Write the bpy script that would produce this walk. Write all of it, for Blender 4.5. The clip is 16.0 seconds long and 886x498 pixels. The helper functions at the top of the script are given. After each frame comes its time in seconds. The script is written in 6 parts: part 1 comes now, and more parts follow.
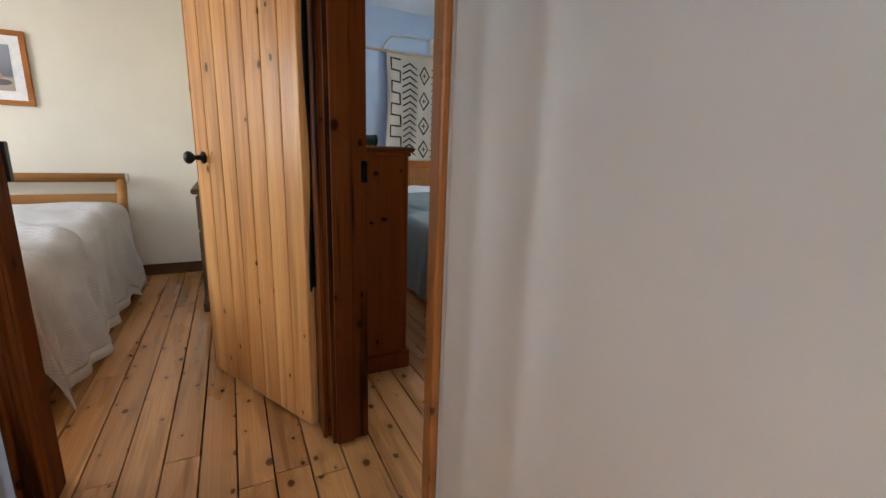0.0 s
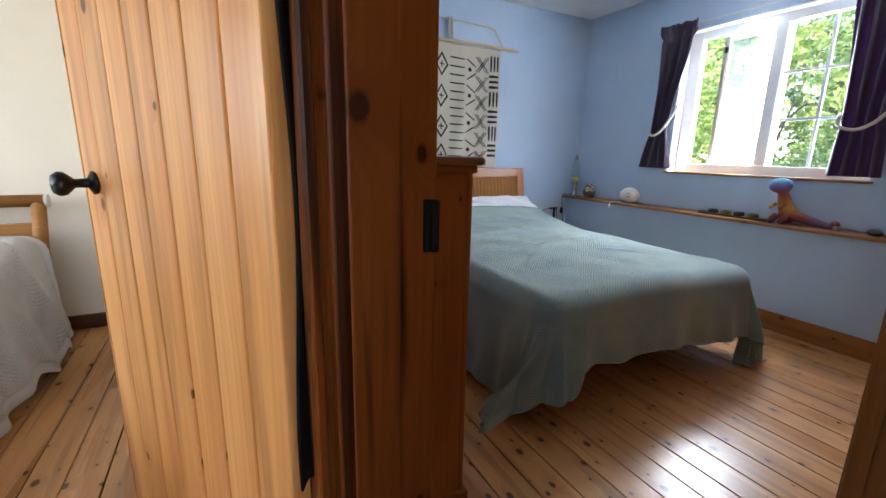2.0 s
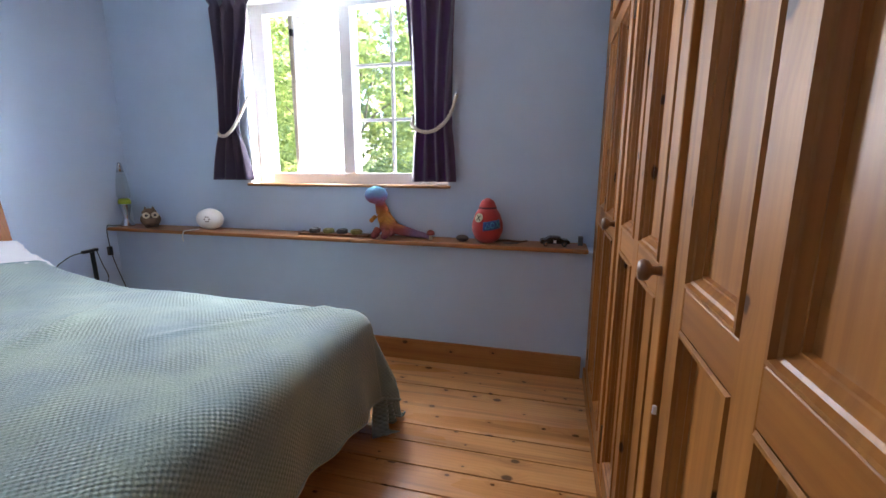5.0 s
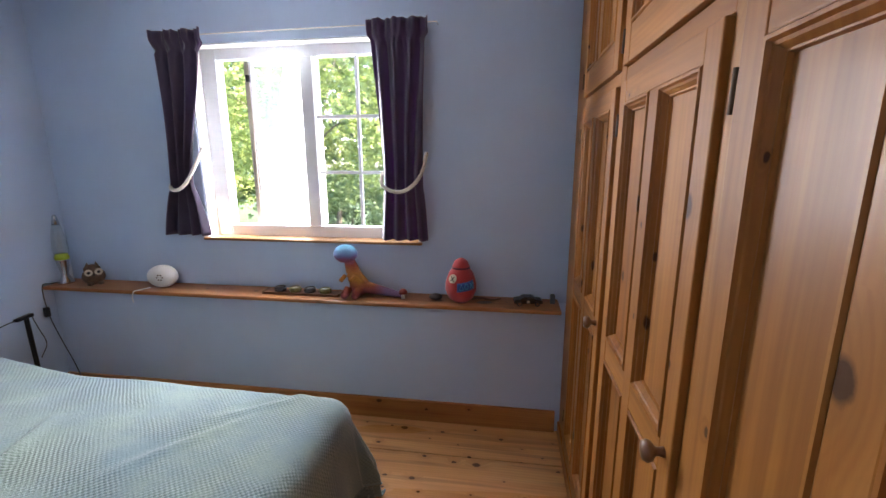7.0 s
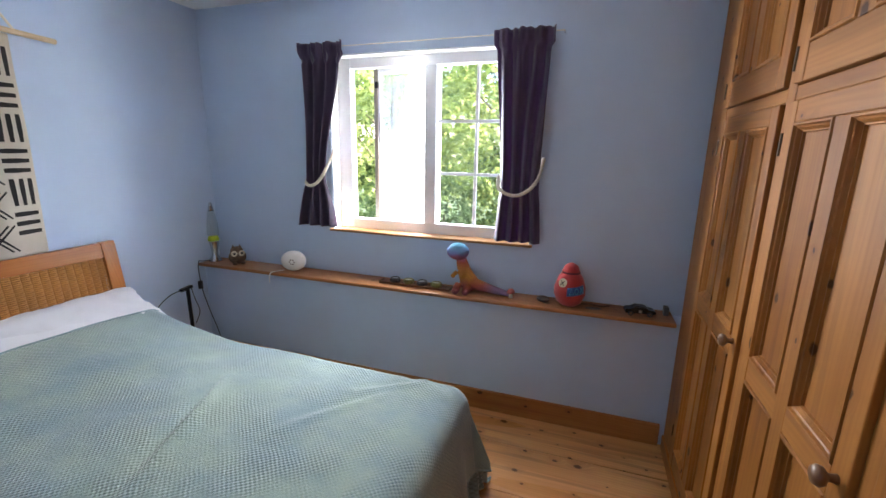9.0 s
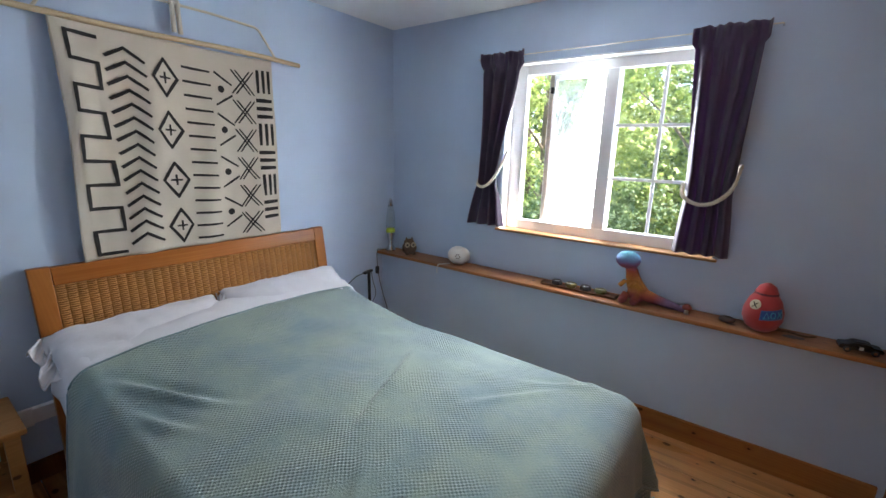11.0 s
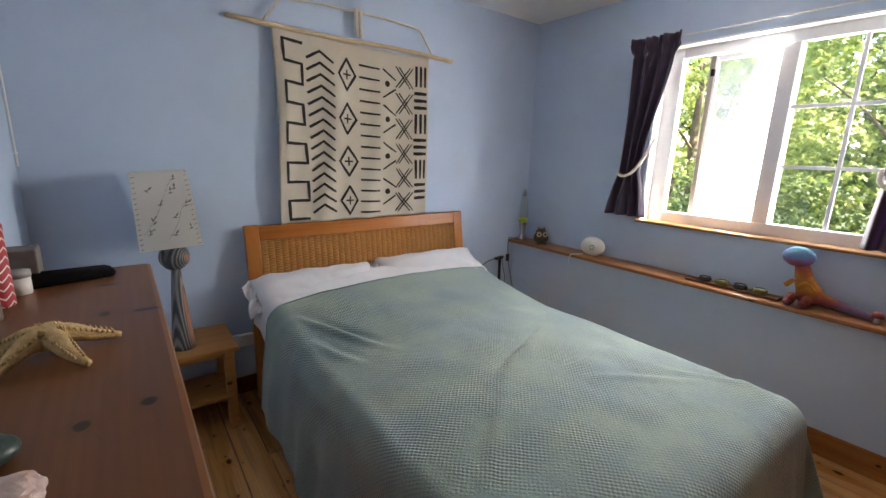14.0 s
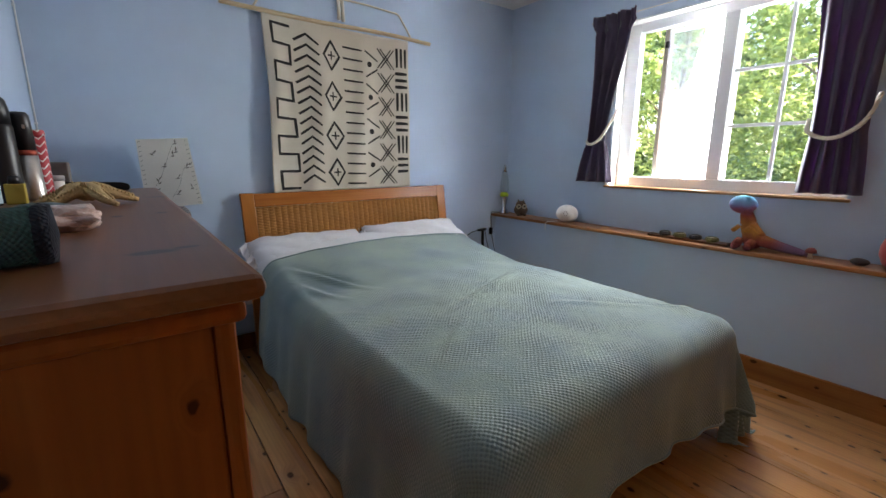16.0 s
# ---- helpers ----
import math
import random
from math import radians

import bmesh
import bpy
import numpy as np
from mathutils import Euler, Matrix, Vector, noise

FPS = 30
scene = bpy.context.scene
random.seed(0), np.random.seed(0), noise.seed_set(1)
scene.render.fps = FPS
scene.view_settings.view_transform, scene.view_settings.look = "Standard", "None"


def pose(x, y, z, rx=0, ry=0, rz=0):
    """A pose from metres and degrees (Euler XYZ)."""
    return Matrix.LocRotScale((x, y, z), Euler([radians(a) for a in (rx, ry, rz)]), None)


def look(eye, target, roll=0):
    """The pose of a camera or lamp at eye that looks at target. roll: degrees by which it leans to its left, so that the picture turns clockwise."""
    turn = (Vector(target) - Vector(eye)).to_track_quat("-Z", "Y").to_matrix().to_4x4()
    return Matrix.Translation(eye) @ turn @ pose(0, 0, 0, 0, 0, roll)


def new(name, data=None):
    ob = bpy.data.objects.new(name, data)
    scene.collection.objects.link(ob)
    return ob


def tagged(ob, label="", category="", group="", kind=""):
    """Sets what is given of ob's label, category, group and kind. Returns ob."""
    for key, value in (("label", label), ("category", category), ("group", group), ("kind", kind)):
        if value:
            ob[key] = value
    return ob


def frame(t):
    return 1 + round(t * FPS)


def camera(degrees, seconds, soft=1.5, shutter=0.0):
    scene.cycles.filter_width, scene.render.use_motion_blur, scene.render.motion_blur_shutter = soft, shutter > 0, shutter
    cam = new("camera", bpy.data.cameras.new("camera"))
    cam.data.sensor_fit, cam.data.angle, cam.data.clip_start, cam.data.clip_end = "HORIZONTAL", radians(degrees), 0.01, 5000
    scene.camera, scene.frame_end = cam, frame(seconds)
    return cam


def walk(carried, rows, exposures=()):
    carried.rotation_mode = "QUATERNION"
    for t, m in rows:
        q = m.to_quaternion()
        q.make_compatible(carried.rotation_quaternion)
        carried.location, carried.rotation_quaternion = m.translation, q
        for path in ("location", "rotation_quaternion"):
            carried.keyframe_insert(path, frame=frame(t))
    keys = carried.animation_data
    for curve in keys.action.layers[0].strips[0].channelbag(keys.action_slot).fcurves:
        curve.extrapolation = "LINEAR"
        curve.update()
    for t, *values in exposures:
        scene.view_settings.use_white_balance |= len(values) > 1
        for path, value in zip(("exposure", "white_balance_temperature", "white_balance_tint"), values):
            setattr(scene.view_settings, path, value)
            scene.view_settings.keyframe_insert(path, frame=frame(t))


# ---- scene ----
cam = camera(92.4, 16.0)
PATH = [
    (0, (0.153, 0.116, 1.102), (1.025, 1.858, 0.649), 2.0),
    (0.5, (0.151, 0.344, 1.109), (0.968, 2.11, 0.651), 2.0),
    (1, (0.196, 0.597, 1.118), (1.011, 2.367, 0.667), 2.0),
    (1.5, (0.249, 0.818, 1.107), (1.059, 2.591, 0.661), 1.9),
    (2, (0.312, 1.03, 1.119), (1.211, 2.761, 0.676), 1.2),
    (2.5, (0.447, 1.21, 1.117), (1.577, 2.802, 0.68), 0.6),
    (3, (0.631, 1.347, 1.116), (1.976, 2.774, 0.686), 0.7),
    (3.5, (0.808, 1.449, 1.12), (2.285, 2.729, 0.695), 0.6),
    (4, (1.001, 1.518, 1.12), (2.608, 2.633, 0.705), 0.2),
    (4.5, (1.163, 1.564, 1.142), (2.944, 2.37, 0.717), -0.2),
    (5, (1.298, 1.531, 1.125), (3.197, 2.023, 0.734), -0.0),
    (5.2, (1.331, 1.52, 1.143), (3.249, 1.937, 0.759), -0.0),
    (7.3, (1.38, 1.663, 1.489), (3.314, 1.95, 1.065), -0.1),
    (7.5, (1.37, 1.685, 1.496), (3.304, 1.966, 1.068), 0.0),
    (8, (1.335, 1.736, 1.505), (3.263, 2.05, 1.073), 0.5),
    (8.5, (1.294, 1.779, 1.512), (3.188, 2.247, 1.072), 0.7),
    (8.7, (1.275, 1.794, 1.511), (3.151, 2.33, 1.071), 0.8),
    (10.8, (1.056, 1.958, 1.542), (2.67, 3.046, 1.081), 1.8),
    (11, (1.057, 1.963, 1.52), (2.624, 3.122, 1.071), 1.6),
    (11.5, (1.011, 1.973, 1.507), (2.471, 3.267, 1.065), 1.5),
    (12, (0.97, 1.986, 1.498), (2.339, 3.375, 1.055), 1.6),
    (12.5, (0.938, 1.98, 1.49), (2.239, 3.433, 1.048), 1.8),
    (13, (0.906, 1.967, 1.484), (2.144, 3.472, 1.037), 1.9),
    (13.5, (0.888, 1.953, 1.454), (2.093, 3.487, 1.012), 1.8),
    (14, (0.89, 1.925, 1.405), (2.066, 3.482, 0.964), 1.7),
    (14.5, (0.887, 1.87, 1.356), (2.044, 3.443, 0.923), 1.4),
    (15, (0.887, 1.804, 1.301), (2.014, 3.399, 0.872), 1.0),
    (15.5, (0.878, 1.727, 1.242), (1.998, 3.329, 0.818), 0.5),
    (16, (0.841, 1.625, 1.203), (2.01, 3.192, 0.78), 0.1),
]
EXPOSURES = [(0.0, 2.95, 6250, 11), (1.0, 3.18, 6250, 13), (1.5, 3.36, 6050, 11), (2.2, 3.39, 6000, 10), (3.5, 3.94, 6100, 12), (5.0, 3.53, 6300, 17), (7.5, 3.33, 6450, 20), (8.5, 3.38, 6450, 18), (11.0, 3.23, 6400, 14), (12.0, 3.18, 6600, 15), (13.0, 3.18, 6750, 15), (14.0, 3.18, 7200, 17), (15.0, 3.18, 7100, 16), (16.0, 3.13, 6650, 13)]
walk(cam, [(t, look(eye, target, roll)) for t, eye, target, roll in PATH], EXPOSURES)

# world, sun and the light of the unseen windows
SUN_WAY = Vector((0.21, -0.66, 0.72)).normalized()
world = bpy.data.worlds.new("world")
scene.world = world
world.use_nodes = True
wn = world.node_tree
sky = wn.nodes.new("ShaderNodeTexSky")
sky.sky_type = "NISHITA"
sky.sun_disc = False
sky.sun_elevation = math.asin(SUN_WAY.z)
sky.sun_rotation = math.atan2(SUN_WAY.x, SUN_WAY.y)
wn.links.new(sky.outputs[0], wn.nodes["Background"].inputs[0])
wn.nodes["Background"].inputs[1].default_value = 0.15

sun_data = bpy.data.lights.new("sun", "SUN")
sun_data.energy, sun_data.angle, sun_data.color = 5.0, radians(0.6), (1.0, 0.94, 0.84)
sun = new("sun", sun_data)
sun.matrix_world = look((8, -8, 12), Vector((8, -8, 12)) - SUN_WAY)


def window_light(name, eye, target, w, h, power, color):
    """Sky light entering by a window opening."""
    data = bpy.data.lights.new(name, "AREA")
    data.shape, data.size, data.size_y, data.energy, data.color = "RECTANGLE", w, h, power, color
    ob = new(name, data)
    ob.matrix_world = look(eye, target)
    return ob


window_light("window_light_west", (-2.95, 2.9, 1.5), (0, 2.8, 0.6), 1.2, 1.1, 5.2, (1.0, 0.985, 0.96))
window_light("window_light_landing", (-0.05, -1.62, 1.5), (-0.05, 0, 1.4), 0.7, 1.0, 0.14, (1.0, 0.96, 0.92))

# Sky light in the opening of the window's open light, just outside the sliding sash.
window_light("window_light_east", (3.945, 2.905, 1.53), (1.6, 0.75, 0.95), 0.26, 0.92, 7.8, (0.92, 0.965, 1.0))


# ---- materials ----
class Mat:
    """A small node builder."""

    def __init__(self, name, rough=0.5, metal=0.0):
        self.m = bpy.data.materials.new(name)
        self.m.use_nodes = True
        self.t = self.m.node_tree
        self.b = self.t.nodes["Principled BSDF"]
        self.b.inputs["Roughness"].default_value = rough
        self.b.inputs["Metallic"].default_value = metal
        self.tc = self.t.nodes.new("ShaderNodeTexCoord")

    def node(self, kind, **sets):
        n = self.t.nodes.new(kind)
        for k, v in sets.items():
            n.inputs[k].default_value = v
        return n

    def link(self, a, b):
        self.t.links.new(a, b)

    def vec(self, scale=(1, 1, 1), shift=False, uv=False):
        mp = self.node("ShaderNodeMapping")
        mp.inputs["Scale"].default_value = scale
        self.link(self.tc.outputs["UV" if uv else "Object"], mp.inputs["Vector"])
        if shift:
            oi = self.node("ShaderNodeObjectInfo")
            mu = self.t.nodes.new("ShaderNodeVectorMath")
            mu.operation = "SCALE"
            mu.inputs[0].default_value = (7.3, 11.1, 5.7)
            self.link(oi.outputs["Random"], mu.inputs["Scale"])
            self.link(mu.outputs[0], mp.inputs["Location"])
        return mp.outputs[0]

    def noise(self, vec, scale, detail=4.0, rough=0.55, dist=0.0):
        n = self.node("ShaderNodeTexNoise", Scale=scale, Detail=detail, Roughness=rough, Distortion=dist)
        self.link(vec, n.inputs["Vector"])
        return n.outputs["Fac"]

    def ramp(self, fac, stops):
        r = self.node("ShaderNodeValToRGB")
        els = r.color_ramp.elements
        while len(els) < len(stops):
            els.new(0.5)
        for e, (p, c) in zip(els, stops):
            e.position = p
            e.color = (*c, 1) if len(c) == 3 else c
        self.link(fac, r.inputs["Fac"])
        return r.outputs["Color"]

    def math(self, op, a, b=0.0, clamp=False):
        n = self.t.nodes.new("ShaderNodeMath")
        n.operation, n.use_clamp = op, clamp
        for i, v in ((0, a), (1, b)):
            if isinstance(v, (int, float)):
                n.inputs[i].default_value = v
            else:
                self.link(v, n.inputs[i])
        return n.outputs[0]

    def mix(self, fac, a, b, mode="MIX"):
        n = self.t.nodes.new("ShaderNodeMix")
        n.data_type, n.blend_type = "RGBA", mode
        for sock, v in ((n.inputs[0], fac), (n.inputs[6], a), (n.inputs[7], b)):
            if isinstance(v, (int, float)):
                sock.default_value = v
            elif isinstance(v, tuple):
                sock.default_value = (*v, 1)
            else:
                self.link(v, sock)
        return n.outputs[2]

    def color(self, c):
        if isinstance(c, tuple):
            self.b.inputs["Base Color"].default_value = (*c, 1)
        else:
            self.link(c, self.b.inputs["Base Color"])
        return self

    def bump(self, h, strength=0.3, dist=0.002):
        n = self.node("ShaderNodeBump", Strength=strength, Distance=dist)
        self.link(h, n.inputs["Height"])
        self.link(n.outputs[0], self.b.inputs["Normal"])
        return self


def plain(name, c, rough=0.5, metal=0.0, vary=0.12, scale=40.0, bump=0.15, dist=0.001):
    k = Mat(name, rough, metal)
    v = k.vec()
    f = k.noise(v, scale, 5)
    g = k.noise(v, scale * 0.12, 3)
    fac = k.math("ADD", k.math("MULTIPLY", f, 0.5), k.math("MULTIPLY", g, 0.5))
    lo = tuple(max(0, x * (1 - vary)) for x in c)
    hi = tuple(min(1, x * (1 + vary)) for x in c)
    k.color(k.ramp(fac, [(0.3, lo), (0.7, hi)]))
    if bump:
        k.bump(f, bump, dist)
    return k.m


def wood(name, dark, mid, light, axis, rough=0.3, knots=0.5, knot_size=1.0, coat=0.0, shift=True, stripe=0.0, spec=0.12, spots=()):
    """Pine: growth lines along an axis that flow round dark knots, and broad darker stripes; spots are single large knots."""
    k = Mat(name, rough)
    i = "xyz".index(axis)
    sep = k.node("ShaderNodeSeparateXYZ")
    k.link(k.vec((1, 1, 1), shift), sep.inputs[0])
    along = sep.outputs[i]
    cross = k.math("ADD", sep.outputs[(i + 1) % 3], sep.outputs[(i + 2) % 3])

    def plane(su, sv, extra=None):
        cv = k.node("ShaderNodeCombineXYZ")
        u = k.math("MULTIPLY", cross, su)
        k.link(k.math("ADD", u, extra) if extra else u, cv.inputs[0])
        k.link(k.math("MULTIPLY", along, sv), cv.inputs[1])
        return cv.outputs[0]

    cell = 0.125 * knot_size
    wob = k.node("ShaderNodeTexNoise", Scale=55.0, Detail=2.0)
    k.link(plane(1, 1), wob.inputs["Vector"])
    va = k.t.nodes.new("ShaderNodeVectorMath")
    va.operation = "MULTIPLY_ADD"
    va.inputs[1].default_value = (0.07, 0.05, 0)
    k.link(wob.outputs["Color"], va.inputs[0])
    k.link(plane(1 / cell, 0.66 / cell), va.inputs[2])
    vo = k.node("ShaderNodeTexVoronoi", Scale=1.0)
    vo.voronoi_dimensions = "2D"
    k.link(va.outputs[0], vo.inputs["Vector"])
    ch = k.node("ShaderNodeSeparateColor")
    k.link(vo.outputs["Color"], ch.inputs[0])
    keep = k.math("LESS_THAN", ch.outputs[0], knots)
    size = k.math("ADD", k.math("MULTIPLY", k.math("POWER", ch.outputs[1], 2.0), 0.10), 0.035)
    d = k.math("DIVIDE", vo.outputs["Distance"], size)
    halo = k.math("MULTIPLY", k.ramp(k.math("MULTIPLY", d, 0.2), [(0.15, (1, 1, 1)), (0.8, (0, 0, 0))]), keep)
    near = k.math("MULTIPLY", k.ramp(k.math("MULTIPLY", d, 0.5), [(0.36, (1, 1, 1)), (0.58, (0, 0, 0))]), keep)
    bend = k.math("MULTIPLY", halo, 0.035)
    broad = k.noise(plane(1, 0.10), 5.5, 3, 0.5, 0.3)
    streak = k.noise(plane(1, 0.035, bend), 42, 4, 0.55, 0.4)
    fine = k.noise(plane(1, 0.03), 260, 3, 0.6)
    phase = k.math("ADD", k.math("MULTIPLY", k.math("ADD", cross, bend), 420.0), k.math("MULTIPLY", k.noise(plane(1, 0.16), 4.0, 2), 34.0))
    rings = k.math("POWER", k.math("ADD", k.math("MULTIPLY", k.math("SINE", phase), 0.5), 0.5), 2.0)
    s = k.math("ADD", k.math("MULTIPLY", broad, 0.62), k.math("MULTIPLY", streak, 0.30))
    s = k.math("ADD", s, k.math("MULTIPLY", fine, 0.08))
    col = k.ramp(s, [(0.34, dark), (0.50, mid), (0.66, light)])
    col = k.mix(k.math("MULTIPLY", rings, 0.15), col, tuple(x * 0.75 for x in dark))
    if stripe:
        band = k.ramp(k.noise(plane(1, 0.05), 24, 2, 0.4, 0.2), [(0.53, (0, 0, 0)), (0.63, (1, 1, 1))])
        col = k.mix(k.math("MULTIPLY", band, stripe), col, tuple(x * 0.28 for x in dark))
    col = k.mix(k.math("MULTIPLY", halo, 0.30), col, tuple(x * 0.7 for x in dark))
    col = k.mix(k.math("MULTIPLY", near, 0.9), col, (0.010 + dark[0] * 0.13, 0.003 + dark[1] * 0.11, 0.001))
    if shift:
        oi = k.node("ShaderNodeObjectInfo")
        tone = k.ramp(oi.outputs["Random"], [(0.0, (0.82, 0.79, 0.76)), (0.5, (1.0, 0.99, 0.98)), (1.0, (1.0, 1.0, 1.0))])
        col = k.mix(1.0, col, tone, "MULTIPLY")
    for c, r in spots:
        sh = k.node("ShaderNodeMapping")
        sh.vector_type = "POINT"
        sh.inputs["Scale"].default_value = tuple(1 / q for q in r)
        sh.inputs["Location"].default_value = tuple(-p / q for p, q in zip(c, r))
        k.link(k.tc.outputs["Object"], sh.inputs["Vector"])
        ln = k.t.nodes.new("ShaderNodeVectorMath")
        ln.operation = "LENGTH"
        k.link(sh.outputs[0], ln.inputs[0])
        dist = k.math("ADD", ln.outputs["Value"], k.math("MULTIPLY", k.math("SUBTRACT", wob.outputs["Fac"], 0.5), 0.8))
        ring = k.ramp(k.math("MULTIPLY", dist, 0.3), [(0.18, (1, 1, 1)), (0.9, (0, 0, 0))])
        core = k.ramp(k.math("MULTIPLY", dist, 0.5), [(0.40, (1, 1, 1)), (0.58, (0, 0, 0))])
        col = k.mix(k.math("MULTIPLY", ring, 0.20), col, tuple(x * 0.55 for x in dark))
        col = k.mix(k.math("MULTIPLY", core, 0.93), col, (0.008 + dark[0] * 0.10, 0.003 + dark[1] * 0.10, 0.002))
    k.color(col)
    k.bump(k.math("ADD", k.math("ADD", streak, fine), k.math("MULTIPLY", near, -0.6)), 0.10, 0.001)
    k.link(k.math("ADD", k.math("MULTIPLY", broad, 0.2), rough - 0.08), k.b.inputs["Roughness"])
    k.b.inputs["Specular IOR Level"].default_value = spec
    k.b.inputs["Coat Weight"].default_value = coat
    k.b.inputs["Coat Roughness"].default_value = 0.26
    return k.m


def paint(name, c, rough=0.75, vary=0.05):
    """Emulsion on slightly uneven plaster."""
    k = Mat(name, rough)
    v = k.vec()
    big = k.noise(v, 1.6, 4, 0.6)
    roller = k.noise(v, 260, 3, 0.6)
    lump = k.noise(v, 14, 3)
    lo, hi = tuple(x * (1 - vary) for x in c), tuple(min(1, x * (1 + vary)) for x in c)
    k.color(k.ramp(big, [(0.3, lo), (0.7, hi)]))
    k.bump(k.math("ADD", k.math("MULTIPLY", roller, 0.25), lump), 0.22, 0.004)
    return k.m


def fabric(name, c, scale=600.0, rough=0.9, vary=0.12, sheen=0.3, bump=0.35):
    """Woven cloth with a fine crossed thread relief."""
    k = Mat(name, rough)
    v = k.vec()
    f = k.noise(v, scale, 2)
    g = k.noise(v, 6, 4)
    lo, hi = tuple(x * (1 - vary) for x in c), tuple(min(1, x * (1 + vary)) for x in c)
    k.color(k.ramp(k.math("ADD", k.math("MULTIPLY", f, 0.5), k.math("MULTIPLY", g, 0.5)), [(0.3, lo), (0.7, hi)]))
    k.bump(f, bump, 0.0012)
    k.b.inputs["Sheen Weight"].default_value = sheen
    return k.m


def waffle(name, lo, hi, cell=0.011):
    """Waffle-weave throw: raised cells in cloth coordinates, patches of brushed pile; shade in the pits is put into the
    colour.
    """
    k = Mat(name, 0.92)
    v = k.vec((1, 1, 1), uv=True)
    warp = k.node("ShaderNodeTexNoise", Scale=5.0, Detail=8.0, Roughness=0.62)
    k.link(v, warp.inputs["Vector"])
    va = k.t.nodes.new("ShaderNodeVectorMath")
    va.operation = "MULTIPLY_ADD"
    va.inputs[1].default_value = (0.022, 0.022, 0.0)
    k.link(warp.outputs["Color"], va.inputs[0])
    k.link(v, va.inputs[2])
    sep = k.node("ShaderNodeSeparateXYZ")
    k.link(va.outputs[0], sep.inputs[0])
    w = 2 * math.pi / cell
    a = k.math("SINE", k.math("MULTIPLY", sep.outputs[0], w))
    b = k.math("SINE", k.math("MULTIPLY", sep.outputs[1], w))
    cells = k.math("MULTIPLY", a, b)
    big = k.noise(v, 3.2, 4, 0.6)
    fuzz = k.noise(v, 160, 3)
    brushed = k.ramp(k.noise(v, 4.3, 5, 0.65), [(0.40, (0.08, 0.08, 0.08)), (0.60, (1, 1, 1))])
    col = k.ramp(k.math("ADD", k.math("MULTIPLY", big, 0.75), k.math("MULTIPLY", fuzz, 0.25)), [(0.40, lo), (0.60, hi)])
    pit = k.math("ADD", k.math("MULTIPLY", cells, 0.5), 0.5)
    # Pits are coloured darker to imitate the shade inside the weave.
    pit_shade = k.math("MULTIPLY", k.math("MULTIPLY", k.math("POWER", k.math("SUBTRACT", 1.0, pit), 2.2), brushed), 0.60)
    k.color(k.mix(pit_shade, col, tuple(x * 0.4 for x in lo)))
    relief = k.math("ADD", k.math("MULTIPLY", k.math("MULTIPLY", pit, brushed), 0.8), k.math("MULTIPLY", fuzz, 0.5))
    k.bump(relief, 0.7, 0.007)
    k.b.inputs["Sheen Weight"].default_value = 0.35
    return k.m


def knit(name, stops, axis=2, lo=0.0, hi=0.3, loops=170.0, tail=None):
    """Crochet yarn whose colour runs in stripes along an axis of the toy."""
    k = Mat(name, 0.95)
    sep = k.node("ShaderNodeSeparateXYZ")
    k.link(k.vec(), sep.inputs[0])
    h = k.math("DIVIDE", k.math("SUBTRACT", sep.outputs[axis], lo), hi - lo)
    h = k.math("ADD", h, k.math("MULTIPLY", k.math("SUBTRACT", k.noise(k.vec(), 25, 3), 0.5), 0.22))
    tail_end = k.ramp(k.math("MULTIPLY", sep.outputs[1], -2.0), [(0.28, (0, 0, 0)), (0.42, (1, 1, 1))])
    rows = k.math("SINE", k.math("MULTIPLY", sep.outputs[2], 2 * math.pi * loops))
    cols = k.math("SINE", k.math("MULTIPLY", k.math("ADD", sep.outputs[0], sep.outputs[1]), 2 * math.pi * loops))
    st = k.math("ADD", k.math("MULTIPLY", k.math("MULTIPLY", rows, cols), 0.5), 0.5)
    col = k.ramp(h, stops)
    if tail:
        col = k.mix(tail_end, col, tail)
    # Gaps between stitches are tinted near black, imitating their shade.
    k.color(k.mix(k.math("MULTIPLY", k.math("SUBTRACT", 1.0, st), 0.45), col, (0.03, 0.02, 0.03)))
    k.bump(st, 0.8, 0.004)
    return k.m


FLOOR_WOOD = wood("floor_pine", (0.46, 0.205, 0.066), (0.64, 0.315, 0.108), (0.75, 0.42, 0.165), "y", 0.27, 0.80, 0.85, 0.60, stripe=0.34, spec=0.3)
DOOR_WOOD = wood("door_pine", (0.52, 0.22, 0.062), (0.70, 0.345, 0.115), (0.82, 0.47, 0.18), "z", 0.40, 0.36, 1.05, 0.22, stripe=0.30, spec=0.12)
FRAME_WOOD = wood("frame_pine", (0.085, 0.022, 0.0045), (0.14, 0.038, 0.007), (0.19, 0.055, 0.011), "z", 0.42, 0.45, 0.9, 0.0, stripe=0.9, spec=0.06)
CHEST_KNOTS = [((x - 0.73, -0.59, z), (rx, 0.05, rz)) for x, z, rx, rz in ((0.652, 1.013, 0.013, 0.013), (0.681, 1.022, 0.019, 0.013), (0.743, 0.989, 0.011, 0.010), (0.783, 0.777, 0.015, 0.011), (0.722, 0.762, 0.010, 0.007))]
CHEST_WOOD = wood("chest_pine", (0.165, 0.043, 0.007), (0.21, 0.058, 0.010), (0.255, 0.076, 0.015), "z", 0.55, 0.14, 1.0, 0.0, stripe=0.12, spec=0.08, spots=CHEST_KNOTS)
